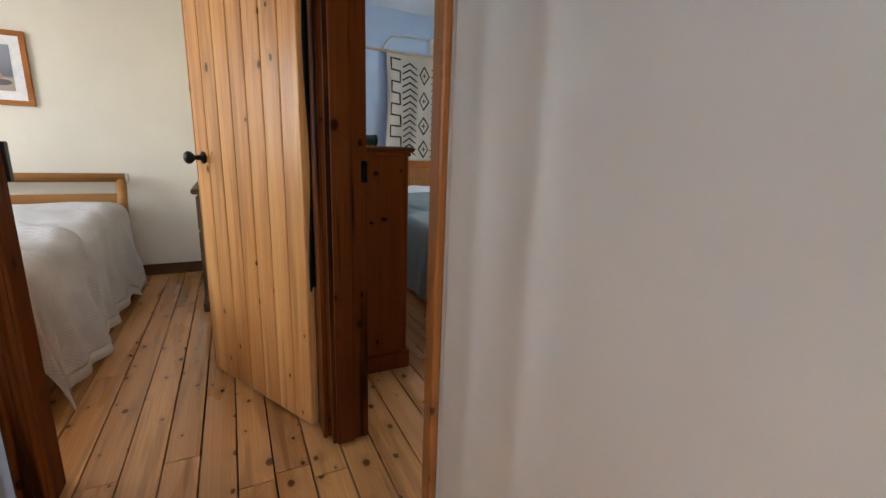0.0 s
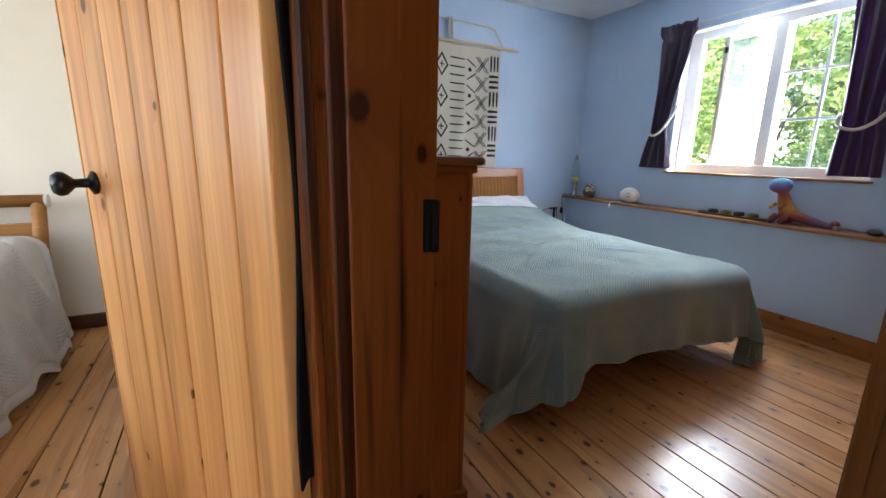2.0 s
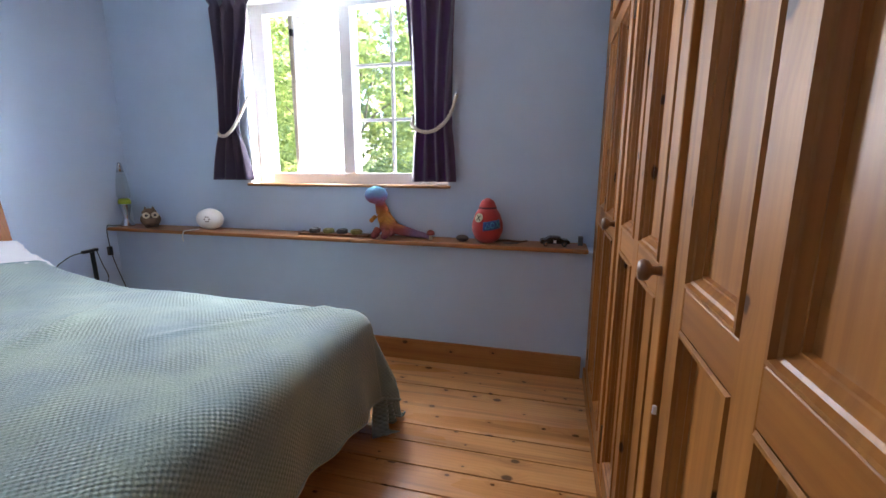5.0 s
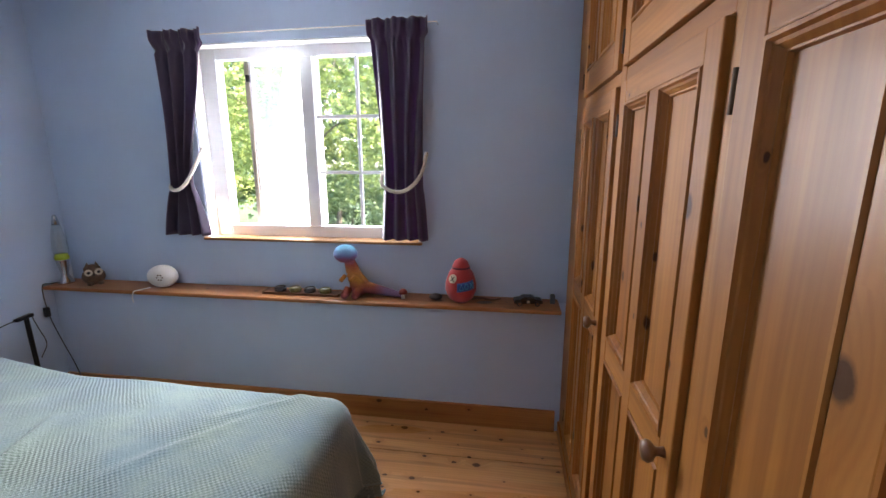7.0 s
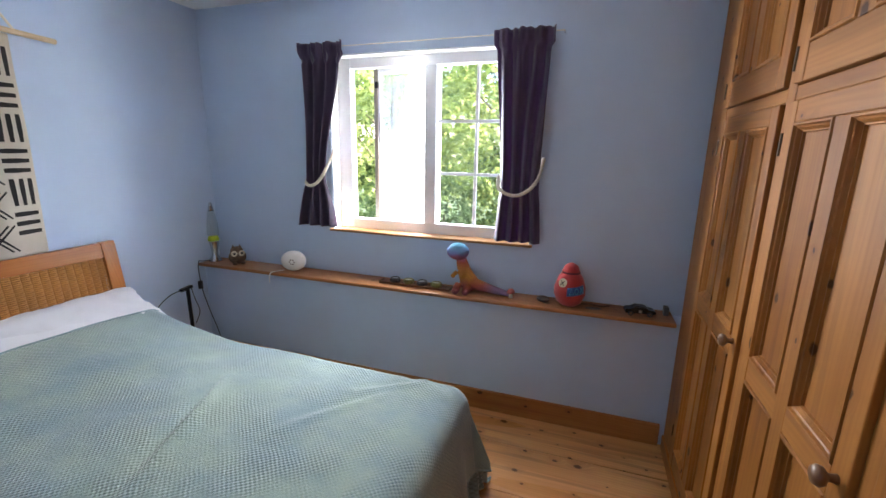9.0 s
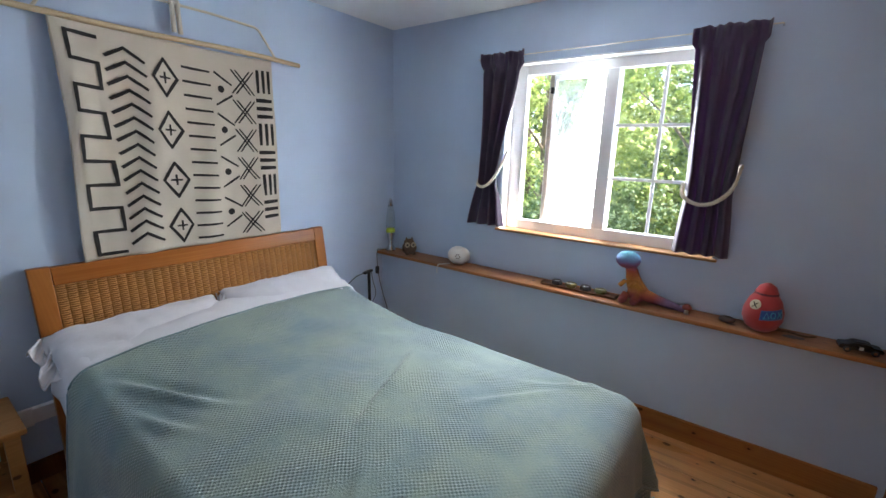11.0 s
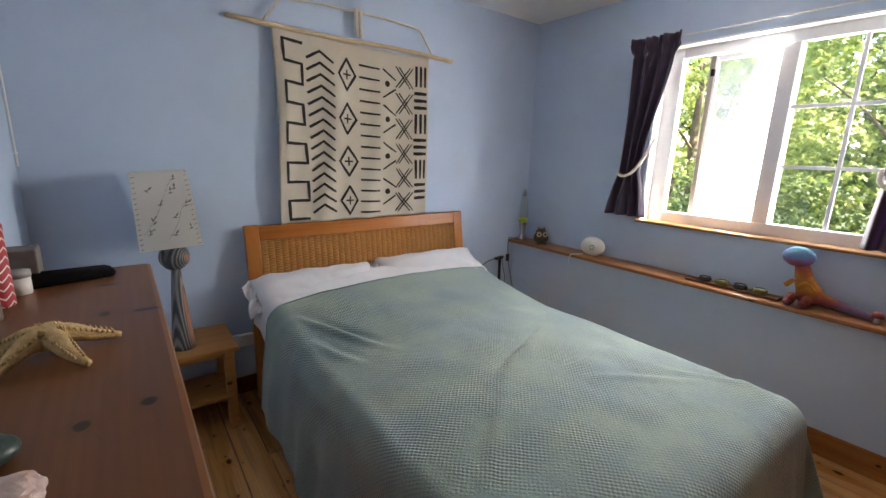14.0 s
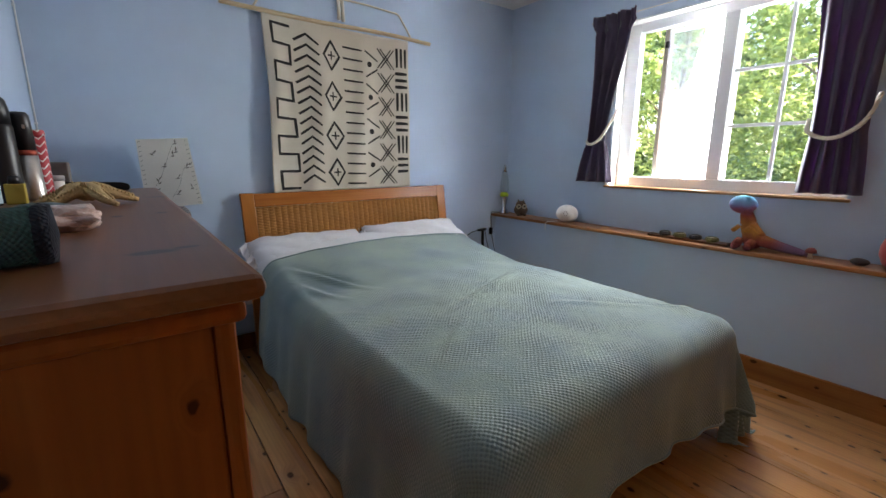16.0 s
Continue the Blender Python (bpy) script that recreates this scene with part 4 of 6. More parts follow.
def cupboard_door(x0, x1, z0, z1, rails, knob, ajar=0.0):
    y0, y1 = 1.298, FY + 0.012
    d = part("cupboard_door", wbox(x0, x1, y0, y0 + 0.012, z0, z1, 0), WARD_V, ward, "panelled pine cupboard door")
    xm = (x0 + x1) / 2
    s = 0.055
    for a, b in ((x0, x0 + s), (x1 - s, x1), (xm - 0.030, xm + 0.030)):
        zz0, zz1 = (z0, z1) if a in (x0, x1 - s) else (z0 + 0.09, z1 - s)
        part("stile", wbox(a, b, y0 + 0.012, y1, zz0, zz1, 0.003), WARD_V, d)
    levels = [z0 + 0.09] + [q for r in rails for q in r] + [z1 - s]
    for a, b in [(z0, z0 + 0.09), (z1 - s, z1)] + list(rails):
        part("rail", wbox(x0 + s, x1 - s, y0 + 0.012, y1 - 0.0007, a, b, 0.003), WARD_H, d)
    for za, zb in zip(levels[0::2], levels[1::2]):
        panel(x0 + s, xm - 0.030, za, zb, d, y1 - 0.001)
        panel(xm + 0.030, x1 - s, za, zb, d, y1 - 0.001)
    if knob:
        m = Matrix.Translation((knob[0] + WX, y1 + WY, knob[1])) @ Matrix.Rotation(radians(-90), 4, "X")
        part("knob", lathe([(0.0, 0), (0.010, 0), (0.008, 0.010), (0.009, 0.016), (0.018, 0.022), (0.021, 0.030), (0.017, 0.038), (0.0, 0.041)], 18, None, m), KNOB_WOOD, d, "turned wooden knob", True)
    for z in (z0 + (z1 - z0) * 0.1, z0 + (z1 - z0) * 0.93):
        part("hinge", tube([(x1 + 0.003 + WX, y1 + 0.002 + WY, z - 0.030), (x1 + 0.003 + WX, y1 + 0.001 + WY, z + 0.030)], 0.0035, 8), HINGE_METAL, d, "dull brown hinge")
    return d


for x0, x1 in ((2.715, 3.282), (2.084, 2.655), (1.471, 2.027)):
    cupboard_door(x0, x1, 0.088, 1.659, ((0.880, 0.946),), (x0 + 0.030, 0.937) if x0 > 2 else None)
    cupboard_door(x0, x1, 1.703, 2.327, (), None)
catch = thing("door_catch", (2.05, 1.34, 0.70), "small white plastic catch on the cupboard frame", "catch")
part("catch_body", box(-0.003, 0.003, -0.003, 0.004, -0.008, 0.008, 0.001), UPVC, catch)

# ---- chest of drawers ----
CX0, CX1, CYA, CYB = 0.552, 0.905, 2.0, 3.19
chest = thing("chest_of_drawers", (0.73, 2.59, 0), "tall reddish pine chest of drawers with a moulded top", "chest of drawers")


def cbox(x0, x1, y0, y1, z0, z1, bev=0.003, bm=None):
    return box(x0 - 0.73, x1 - 0.73, y0 - 2.59, y1 - 2.59, z0, z1, bev, bm)


part("side_panel", cbox(CX0, CX1 - 0.02, CYA, CYA + 0.022, 0.09, 1.083), CHEST_WOOD, chest)
part("side_panel", cbox(CX0, CX1 - 0.02, CYB - 0.022, CYB, 0.09, 1.083), CHEST_WOOD, chest)
part("back_panel", cbox(CX0, CX0 + 0.01, CYA + 0.022, CYB - 0.022, 0.09, 1.083), CHEST_WOOD, chest)
part("face_frame", cbox(CX1 - 0.06, CX1 - 0.02, CYA + 0.022, CYB - 0.022, 0.09, 1.083), CHEST_WOOD, chest)
part("corner_post", cbox(CX1 - 0.02, CX1 - 0.002, CYA, CYA + 0.05, 0.09, 1.083, 0.006), CHEST_WOOD, chest)
part("corner_post", cbox(CX1 - 0.02, CX1 - 0.002, CYB - 0.05, CYB, 0.09, 1.083, 0.006), CHEST_WOOD, chest)
pl = cbox(CX0, CX1 + 0.012, CYA - 0.012, CYB + 0.012, 0.0, 0.09, 0.006)
part("plinth", pl, CHEST_WOOD, chest)
tp = cbox(CX0, CX1 + 0.021, CYA - 0.024, CYB + 0.024, 1.088, 1.11, 0.009)
part("top", tp, CHEST_TOP, chest, "worn pine top with dark knots")
part("top_moulding", cbox(CX0, CX1 + 0.006, CYA - 0.010, CYB + 0.010, 1.068, 1.088, 0.006), CHEST_WOOD, chest)
for r, (za, zb) in enumerate(((0.105, 0.335), (0.345, 0.575), (0.585, 0.815), (0.825, 1.06))):
    cols = ((CYA + 0.055, CYB - 0.055),) if r < 3 else ((CYA + 0.055, 2.585), (2.595, CYB - 0.055))
    for ya, yb in cols:
        dr = part("drawer", cbox(CX1 - 0.02, CX1 - 0.001, ya, yb, za, zb, 0.005), CHEST_WOOD, chest)
        for f in ((0.22, 0.78) if r < 3 else (0.5,)):
            m = Matrix.Translation((CX1 - 0.001 - 0.73, ya + (yb - ya) * f - 2.59, (za + zb) / 2)) @ Matrix.Rotation(radians(90), 4, "Y")
            part("knob", lathe([(0.0, 0), (0.010, 0), (0.009, 0.012), (0.018, 0.018), (0.019, 0.026), (0.0, 0.031)], 14, None, m), KNOB_WOOD, dr, "turned wooden knob", True)

# ---- bedside table and lamp ----
table = thing("bedside_table", (1.031, 4.233, 0), "small pine bedside table with a lower shelf", "bedside table")
part("tabletop", box(-0.231, 0.231, -0.172, 0.172, 0.425, 0.45, 0.005), TABLE_WOOD, table)
part("shelf", box(-0.19, 0.19, -0.155, 0.13, 0.17, 0.19, 0.003), TABLE_WOOD, table)
for sx in (-1, 1):
    for sy in (-1, 1):
        part("leg", box(sx * 0.190 - 0.023, sx * 0.190 + 0.023, sy * 0.130 - 0.023, sy * 0.130 + 0.023, 0, 0.425, 0.004), TABLE_WOOD, table)
for sy in (-1, 1):
    part("apron", box(-0.166, 0.166, sy * 0.132 - 0.008, sy * 0.132 + 0.008, 0.395, 0.424, 0.002), TABLE_WOOD, table)

lamp = thing("table_lamp", (1.045, 4.19, 0.45), "grey banded wooden lamp with a square leaf-print shade", "table lamp", 8)
part("lamp_base", lathe([(0.0, 0), (0.052, 0), (0.052, 0.012), (0.050, 0.02), (0.020, 0.385), (0.018, 0.40), (0.0, 0.40)], 28), LAMP_WOOD, lamp, "", True)
part("lamp_ball", ball((0, 0, 0.450), 0.063, None, 36), BALL_WOOD, lamp, "banded wooden ball", True)
part("lamp_neck", lathe([(0.0, 0.49), (0.012, 0.49), (0.012, 0.56), (0.0, 0.56)], 12), BRASS_OLD, lamp)


def shade_mesh():
    bm = bmesh.new()
    a, b, z0, z1 = 0.118, 0.104, 0.512, 0.835
    lo = [bm.verts.new((x * a, y * a, z0)) for x, y in ((-1, -1), (1, -1), (1, 1), (-1, 1))]
    hi = [bm.verts.new((x * b, y * b, z1)) for x, y in ((-1, -1), (1, -1), (1, 1), (-1, 1))]
    for k in range(4):
        bm.faces.new((lo[k], lo[(k + 1) % 4], hi[(k + 1) % 4], hi[k]))
    bmesh.ops.solidify(bm, geom=bm.faces[:], thickness=0.004)
    return bm


shade = part("shade", shade_mesh(), SHADE, lamp, "square cream paper shade")
shade.matrix_local = Matrix.Translation((0, 0, 0.50)) @ Matrix.Rotation(radians(-3.5), 4, "Y") @ Matrix.Rotation(radians(-10), 4, "Z") @ Matrix.Translation((-0.006, 0, -0.497))
rnd = random.Random(4)


def leaf_prints():
    """Loose sprigs of small leaves scattered over each face, and stitches along the seams."""
    bm = bmesh.new()
    for side in range(4):
        rot = Matrix.Rotation(math.pi / 2 * side, 4, "Z")

        def on_face(u, w):
            r = 0.118 - 0.014 * w
            return Vector((u * r, -r - 0.0022, 0.512 + 0.323 * w))

        for u0, w0, ang, n in ((-0.55, 0.80, 0.1, 2), (0.18, 0.74, 0.9, 4), (0.40, 0.90, 0.7, 2), (-0.25, 0.60, 0.3, 2), (0.62, 0.56, 0.8, 3), (-0.42, 0.34, 1.2, 3), (0.22, 0.40, 0.6, 2), (0.02, 0.16, 0.3, 2), (-0.72, 0.20, 0.9, 3), (0.70, 0.22, 1.1, 2)):
            ang += rnd.uniform(-0.15, 0.15)
            d = Vector((math.cos(ang), 0.043 * math.sin(ang), math.sin(ang)))
            p = on_face(u0 + rnd.uniform(-0.06, 0.06), w0 + rnd.uniform(-0.02, 0.02))
            a, b = p, p + d * 0.011 * n
            q = Vector((-d.z, 0, d.x)) * 0.0006
            bm.faces.new([bm.verts.new(rot @ v) for v in (a - q, b - q, b + q, a + q)])
            for i in range(n):
                t = ang + (0.55 if i % 2 else -0.5) + rnd.uniform(-0.15, 0.15)
                e = Vector((math.cos(t), 0.043 * math.sin(t), math.sin(t)))
                m = Vector((-e.z, 0, e.x))
                c = p + d * (0.011 * i + 0.004)
                ln, wd = rnd.uniform(0.016, 0.024), rnd.uniform(0.0026, 0.0042)
                bm.faces.new([bm.verts.new(rot @ (c + e * (f * ln) + m * (g * wd))) for f, g in ((0, 0), (0.45, -1), (1, 0), (0.45, 1))])
        for u0, w0, u1, w1 in ((-0.78, 0.22, 0.42, 0.92), (-0.05, 0.14, 0.72, 0.60)):
            line = [on_face(u0 + (u1 - u0) * t + 0.06 * math.sin(5 * t), w0 + (w1 - w0) * t) for t in (i / 10 for i in range(11))]
            for a, b in zip(line, line[1:]):
                q = Vector((-(b - a).z, 0, (b - a).x)).normalized() * 0.0005
                bm.faces.new([bm.verts.new(rot @ v) for v in (a - q, b - q, b + q, a + q)])
        for i in range(15):
            w = (i + 0.5) / 15
            for x in (-0.9, 0.9):
                c = on_face(x, w)
                bm.faces.new([bm.verts.new(rot @ (c + Vector(q))) for q in ((-0.006, 0, -0.003), (0.006, 0, 0.001), (0.006, 0, 0.003), (-0.006, 0, -0.001))])
    return bm


tagged(part("leaf_print", leaf_prints(), LEAF_INK, shade, "grey leaf print and stitched seams"), kind="stuff")
part("lamp_cable", tube(curve_points([(0.04, 0.02, 0.012), (-0.08, 0.05, 0.005), (-0.10, 0.11, 0.004)]), 0.003), BLACK_PLASTIC, lamp, "black cable")
trunk = thing("cable_trunking", (1.15, 4.409, 0.33), "white plastic cable trunking along the wall", "trunking")
part("trunking_body", box(-0.55, 0.25, -0.03, 0.0, -0.035, 0.035, 0.004), UPVC, trunk)
part("socket_plate", box(0.02, 0.17, -0.036, -0.029, -0.04, 0.045, 0.003), UPVC, trunk, "white socket plate")

drop_wire = thing("wall_cable", (0.552, 4.402, 1.30), "thin white cable clipped down the corner", "cable")
part("cable", tube([(0, 0, CEIL - 1.31), (0.001, -0.002, 0.6), (0, 0, 0.0)], 0.004, 8), UPVC, drop_wire, "", True)
for z in (0.05, 0.55, 1.0):
    part("clip", box(-0.007, 0.006, -0.007, 0.006, z, z + 0.008, 0.001), UPVC, drop_wire)

# ---- wall hanging ----
TX0, TX1, TZ = 1.59, 2.585, 2.03
hang = thing("wall_hanging", (2.08, 4.39, TZ), "cream canvas wall hanging painted with black geometric marks", "wall hanging")


def canvas_y(x, z):
    s = (x - TX0) / (TX1 - TX0)
    return -0.004 - 0.030 * (0.5 + 0.5 * math.sin(s * 21 + 2.2 * math.sin(z * 2.6) + 1.5 * z)) ** 2 * min(1, (TZ - z) * 2.5) * (1.25 - 0.7 * s) - 0.006 * noise.noise(Vector((x * 5, z * 3, 0))) - 0.008 * (1 - s)


def canvas_at(u, w, lift=0.0):
    """Point of the cloth: u across 0..1, w metres below the stick."""
    x = TX0 + (TX1 - TX0) * u
    z = TZ - 0.035 * u * (1 - w) - 0.02 * math.sin(math.pi * u) * (1 - w) - w
    x += 0.010 * math.sin(u * 23 + w * 5) * min(1, w * 2) * (1 - 0.7 * u)
    return Vector((x - 2.08, canvas_y(x, z) - lift, z - TZ))


part("canvas", sheet(90, 60, lambda u, v: canvas_at(u, -0.01 + v * 1.055), None, 0.002), CANVAS, hang, "", True)


def stroke(pts, w=0.0085):
    """A brushed line along points (u, w) on the cloth."""
    W = TX1 - TX0
    w *= 1.45
    for (ua, wa), (ub, wb) in zip(pts, pts[1:]):
        if max(wa, wb) > 1.04:
            continue
        marks = bmesh.new()
        over = 0.4 * w / math.hypot((ub - ua) * W, wb - wa)
        ua, wa, ub, wb = ua - (ub - ua) * over, wa - (wb - wa) * over, ub + (ub - ua) * over, wb + (wb - wa) * over
        ln = math.hypot((ub - ua) * W, wb - wa)
        n = max(2, int(ln / 0.02))
        nx, nz = -(wb - wa) / ln * w / 2 / W, (ub - ua) * W / ln * w / 2
        prev = None
        for i in range(n + 1):
            t = i / n
            k = 0.85 + 0.22 * math.sin(math.pi * min(1, t + 0.15))
            u, q = ua + (ub - ua) * t, wa + (wb - wa) * t
            a = marks.verts.new(canvas_at(u + nx * k, q + nz * k, 0.0035))
            b = marks.verts.new(canvas_at(u - nx * k, q - nz * k, 0.0035))
            if prev:
                marks.faces.new((prev[0], a, b, prev[1]))
            prev = (a, b)
        bmesh.ops.recalc_face_normals(marks, faces=marks.faces[:])
        part("painted_mark", marks, BLACK_DYE, hang)


line = [(0.155, 0.055), (0.05, 0.055)]
for i in range(6):
    q = 0.055 + 0.215 * i
    line += [(0.052, q + 0.108), (0.155, q + 0.108), (0.158, q + 0.215), (0.052, q + 0.215)]
stroke(line, 0.011)
for i in range(19):
    q = 0.085 + 0.062 * i
    stroke([(0.185, q + 0.035), (0.255, q - 0.012), (0.325, q + 0.035)], 0.010)
for q in (0.17, 0.425, 0.68, 0.925, 1.17):
    stroke([(0.415, q - 0.088), (0.472, q), (0.415, q + 0.088), (0.36, q), (0.415, q - 0.088)], 0.010)
    stroke([(0.394, q), (0.438, q)], 0.007)
    stroke([(0.416, q - 0.024), (0.416, q + 0.024)], 0.007)
for i in range(17):
    q = 0.10 + 0.0695 * i
    stroke([(0.50, q), (0.625, q + 0.004)], 0.0085)
for i, q in enumerate((0.185, 0.405, 0.64, 0.875)):
    stroke([(0.655, q - 0.085), (0.745, q - 0.03)], 0.008)
    stroke([(0.745, q + 0.03), (0.655, q + 0.085)], 0.008)
    c = [canvas_at(0.685 + 0.019 * math.cos(k * math.pi / 7), q + 0.019 * math.sin(k * math.pi / 7), 0.0036) for k in range(14)]
    dot = bmesh.new()
    dot.faces.new([dot.verts.new(p) for p in c])
    part("painted_dot", dot, BLACK_DYE, hang)
for i in range(8):
    q = 0.135 + 0.163 * i
    for s in (-1, 1):
        for o in (-0.011, 0.011):
            stroke([(0.762 + o, q - s * 0.062), (0.862 + o, q + s * 0.062)], 0.0062)
for i in range(5):
    q = 0.06 + 0.305 * i
    for k in range(3):
        stroke([(0.90 + 0.035 * k, q), (0.90 + 0.035 * k, q + 0.115)], 0.013)
        stroke([(0.893, q + 0.165 + 0.046 * k), (0.975, q + 0.165 + 0.046 * k)], 0.015)
part("stick", tube(curve_points([(-0.70, -0.010, 0.0), (-0.2, -0.012, -0.012), (0.3, -0.01, -0.006), (0.69, -0.012, -0.02)], 8), 0.013), DRIFTWOOD, hang, "pale wooden hanging stick", True)
part("cord", tube([(-0.53, -0.012, 0.0), (-0.50, -0.008, 0.045), (-0.44, 0.0, 0.125), (-0.42, 0.0, 0.135), (-0.2, 0.0, 0.150), (0.0, 0.002, 0.152), (0.2, 0.0, 0.150), (0.42, 0.0, 0.138), (0.44, 0.0, 0.128), (0.50, -0.008, 0.04), (0.53, -0.012, -0.01)], 0.0062), ROPE, hang, "braided cotton cord", True)
kn = tube([(-0.012, -0.012, 0.165), (-0.014, -0.02, 0.02)], 0.012)
tube([(0.012, -0.012, 0.165), (0.014, -0.02, 0.015)], 0.012, 8, kn)
tube([(-0.026, -0.015, 0.148), (0.026, -0.015, 0.148)], 0.009, 8, kn)
part("cord_tassel", kn, ROPE, hang, "looped cord tassel", True)


# ---- curtains ----
def curtain(name, y0, y1, tie_a, tie_b, bot_a, bot_b, seed):
    c = thing(name, (3.60, (y0 + y1) / 2, 1.03), "dark purple curtain held back with a cream rope", "curtain", 0, "curtains at the window")
    yc = (y0 + y1) / 2

    def at(u, v):
        z = 2.135 - 1.105 * v
        if v < 0.75:
            t = v / 0.75
            s = t * t * (3 - 2 * t)
            a, b = y0 + (tie_a - y0) * s, y1 + (tie_b - y1) * s
        else:
            t = (v - 0.75) / 0.25
            a, b = tie_a + (bot_a - tie_a) * t ** 0.7, tie_b + (bot_b - tie_b) * t ** 0.7
        if v < 0.07:
            a, b = a - 0.016, b + 0.016
        f = math.sin(u * 2 * math.pi * 3.4 + seed + 1.5 * math.sin(v * 3.3 + seed) + 1.6 * noise.noise(Vector((u * 2.6, v * 1.3, seed * 4)))) * 0.021 + 0.006 * math.sin(u * 2 * math.pi * 9.7 + seed * 2 + v * 3) * max(0.0, 1 - 3.0 * v)
        depth = f * (1.0 if v < 0.08 else 1.15)
        depth += 0.010 * noise.noise(Vector((u * 7 + seed * 3, v * 2.2, seed))) * min(1.0, v * 6)
        if 0.06 < v < 0.10:
            depth *= 0.35
        if v < 0.06:
            depth = depth * 0.7 + 0.008 * math.sin(u * 58 + seed) + 0.010
            z += 0.003 * math.sin(u * 47 + seed) * (1 - v / 0.06)
        return Vector((-0.010 - depth - 0.012 * (v if v < 0.75 else 0.75), a + (b - a) * u - yc, z - 1.03))

    part("curtain_cloth", sheet(110, 46, at, None, 0.0015), CURTAIN, c, "", True)
    return c, yc


ca, ya = curtain("curtain", 3.262, 3.545, 3.395, 3.535, 3.335, 3.61, 0.3)
cb, yb = curtain("curtain", 2.055, 2.335, 2.075, 2.285, 2.05, 2.305, 1.9)


def twisted(ctrl, parent, r=0.0095):
    """Rope of three strands wound about a line."""
    pts = curve_points(ctrl, 14)
    bm = bmesh.new()
    for s in range(3):
        strand = []
        for i, p in enumerate(pts):
            d = (pts[min(i + 1, len(pts) - 1)] - pts[max(i - 1, 0)]).normalized()
            a = d.cross(Vector((1, 0, 0))).normalized()
            b = d.cross(a)
            w = i * 0.75 + s * 2.094
            strand.append(p + r * 0.55 * (math.cos(w) * a + math.sin(w) * b))
        tube(strand, r * 0.62, 6, bm)
    part("tie_rope", bm, ROPE, parent, "cream twisted rope tie-back", True)


twisted([(0.03, 3.355 - ya, 0.50), (-0.02, 3.365 - ya, 0.42), (-0.062, 3.41 - ya, 0.31), (-0.066, 3.47 - ya, 0.265), (-0.045, 3.53 - ya, 0.275), (0.02, 3.55 - ya, 0.33)], ca)
twisted([(0.02, 2.30 - yb, 0.36), (-0.05, 2.285 - yb, 0.30), (-0.068, 2.22 - yb, 0.265), (-0.066, 2.15 - yb, 0.275), (-0.045, 2.085 - yb, 0.34), (0.03, 2.06 - yb, 0.46)], cb)
wire = thing("curtain_wire", (3.62, 2.80, 2.115), "thin pale curtain wire over the window", "curtain wire")
part("wire", tube([(-0.005, -0.80, 0.004), (-0.005, 0.80, 0.0)], 0.003), ROPE, wire)
for y in (-0.80, 0.80):
    part("hook", tube([(-0.005, y, 0.0), (0.03, y, 0.0)], 0.004), CHROME, wire)


# ---- cream room ----
bed2 = thing("bed", (-1.25, 3.1, 0), "oak double bed with a round-topped headboard", "bed")


def b2box(x0, x1, y0, y1, z0, z1, bev=0.004, bm=None):
    return box(x0 + 1.25, x1 + 1.25, y0 - 3.1, y1 - 3.1, z0, z1, bev, bm)


B2X = -0.60
for x in (B2X, -1.95):
    part("headboard_post", tube(curve_points([(x + 1.25, 4.02 - 3.1, 0.0), (x + 1.25, 4.04 - 3.1, 0.45), (x + 1.25, 4.13 - 3.1, 0.80)], 6), 0.034, 14), OAK_BED, bed2, "", True)
    part("foot_post", lathe([(0.03, 0), (0.032, 0.40), (0.02, 0.42), (0, 0.42)], 14, None, Matrix.Translation((x + 1.27, 2.12 - 3.1, 0))), OAK_BED, bed2, "", True)
    part("side_rail", b2box(x - 0.015, x + 0.015, 2.12, 4.05, 0.20, 0.34), OAK_BED, bed2)
rail = part("headboard_rail", tube([(-2.02 + 1.25, 4.13 - 3.1, 0.815), (-0.565 + 1.25, 4.13 - 3.1, 0.815)], 0.033, 18), OAK_BED, bed2, "round oak top rail", True)
part("rail_cap", tube([(-0.567 + 1.25, 4.13 - 3.1, 0.815), (-0.553 + 1.25, 4.13 - 3.1, 0.815)], 0.036, 18), plain("pale_cap", (0.6, 0.56, 0.5), 0.4, 0.4), rail, "pale metal end cap")
part("headboard_panel", b2box(-1.94, -0.61, 4.075, 4.10, 0.35, 0.70), OAK_BED, bed2)
part("foot_rail", b2box(-1.95, B2X, 2.10, 2.13, 0.18, 0.34), OAK_BED, bed2)
tagged(part("mattress", box(-1.93, -0.62, 2.15, 4.05, 0.30, 0.53, 0.05), SHEET, None, "white mattress on the oak bed"), "", "mattress")


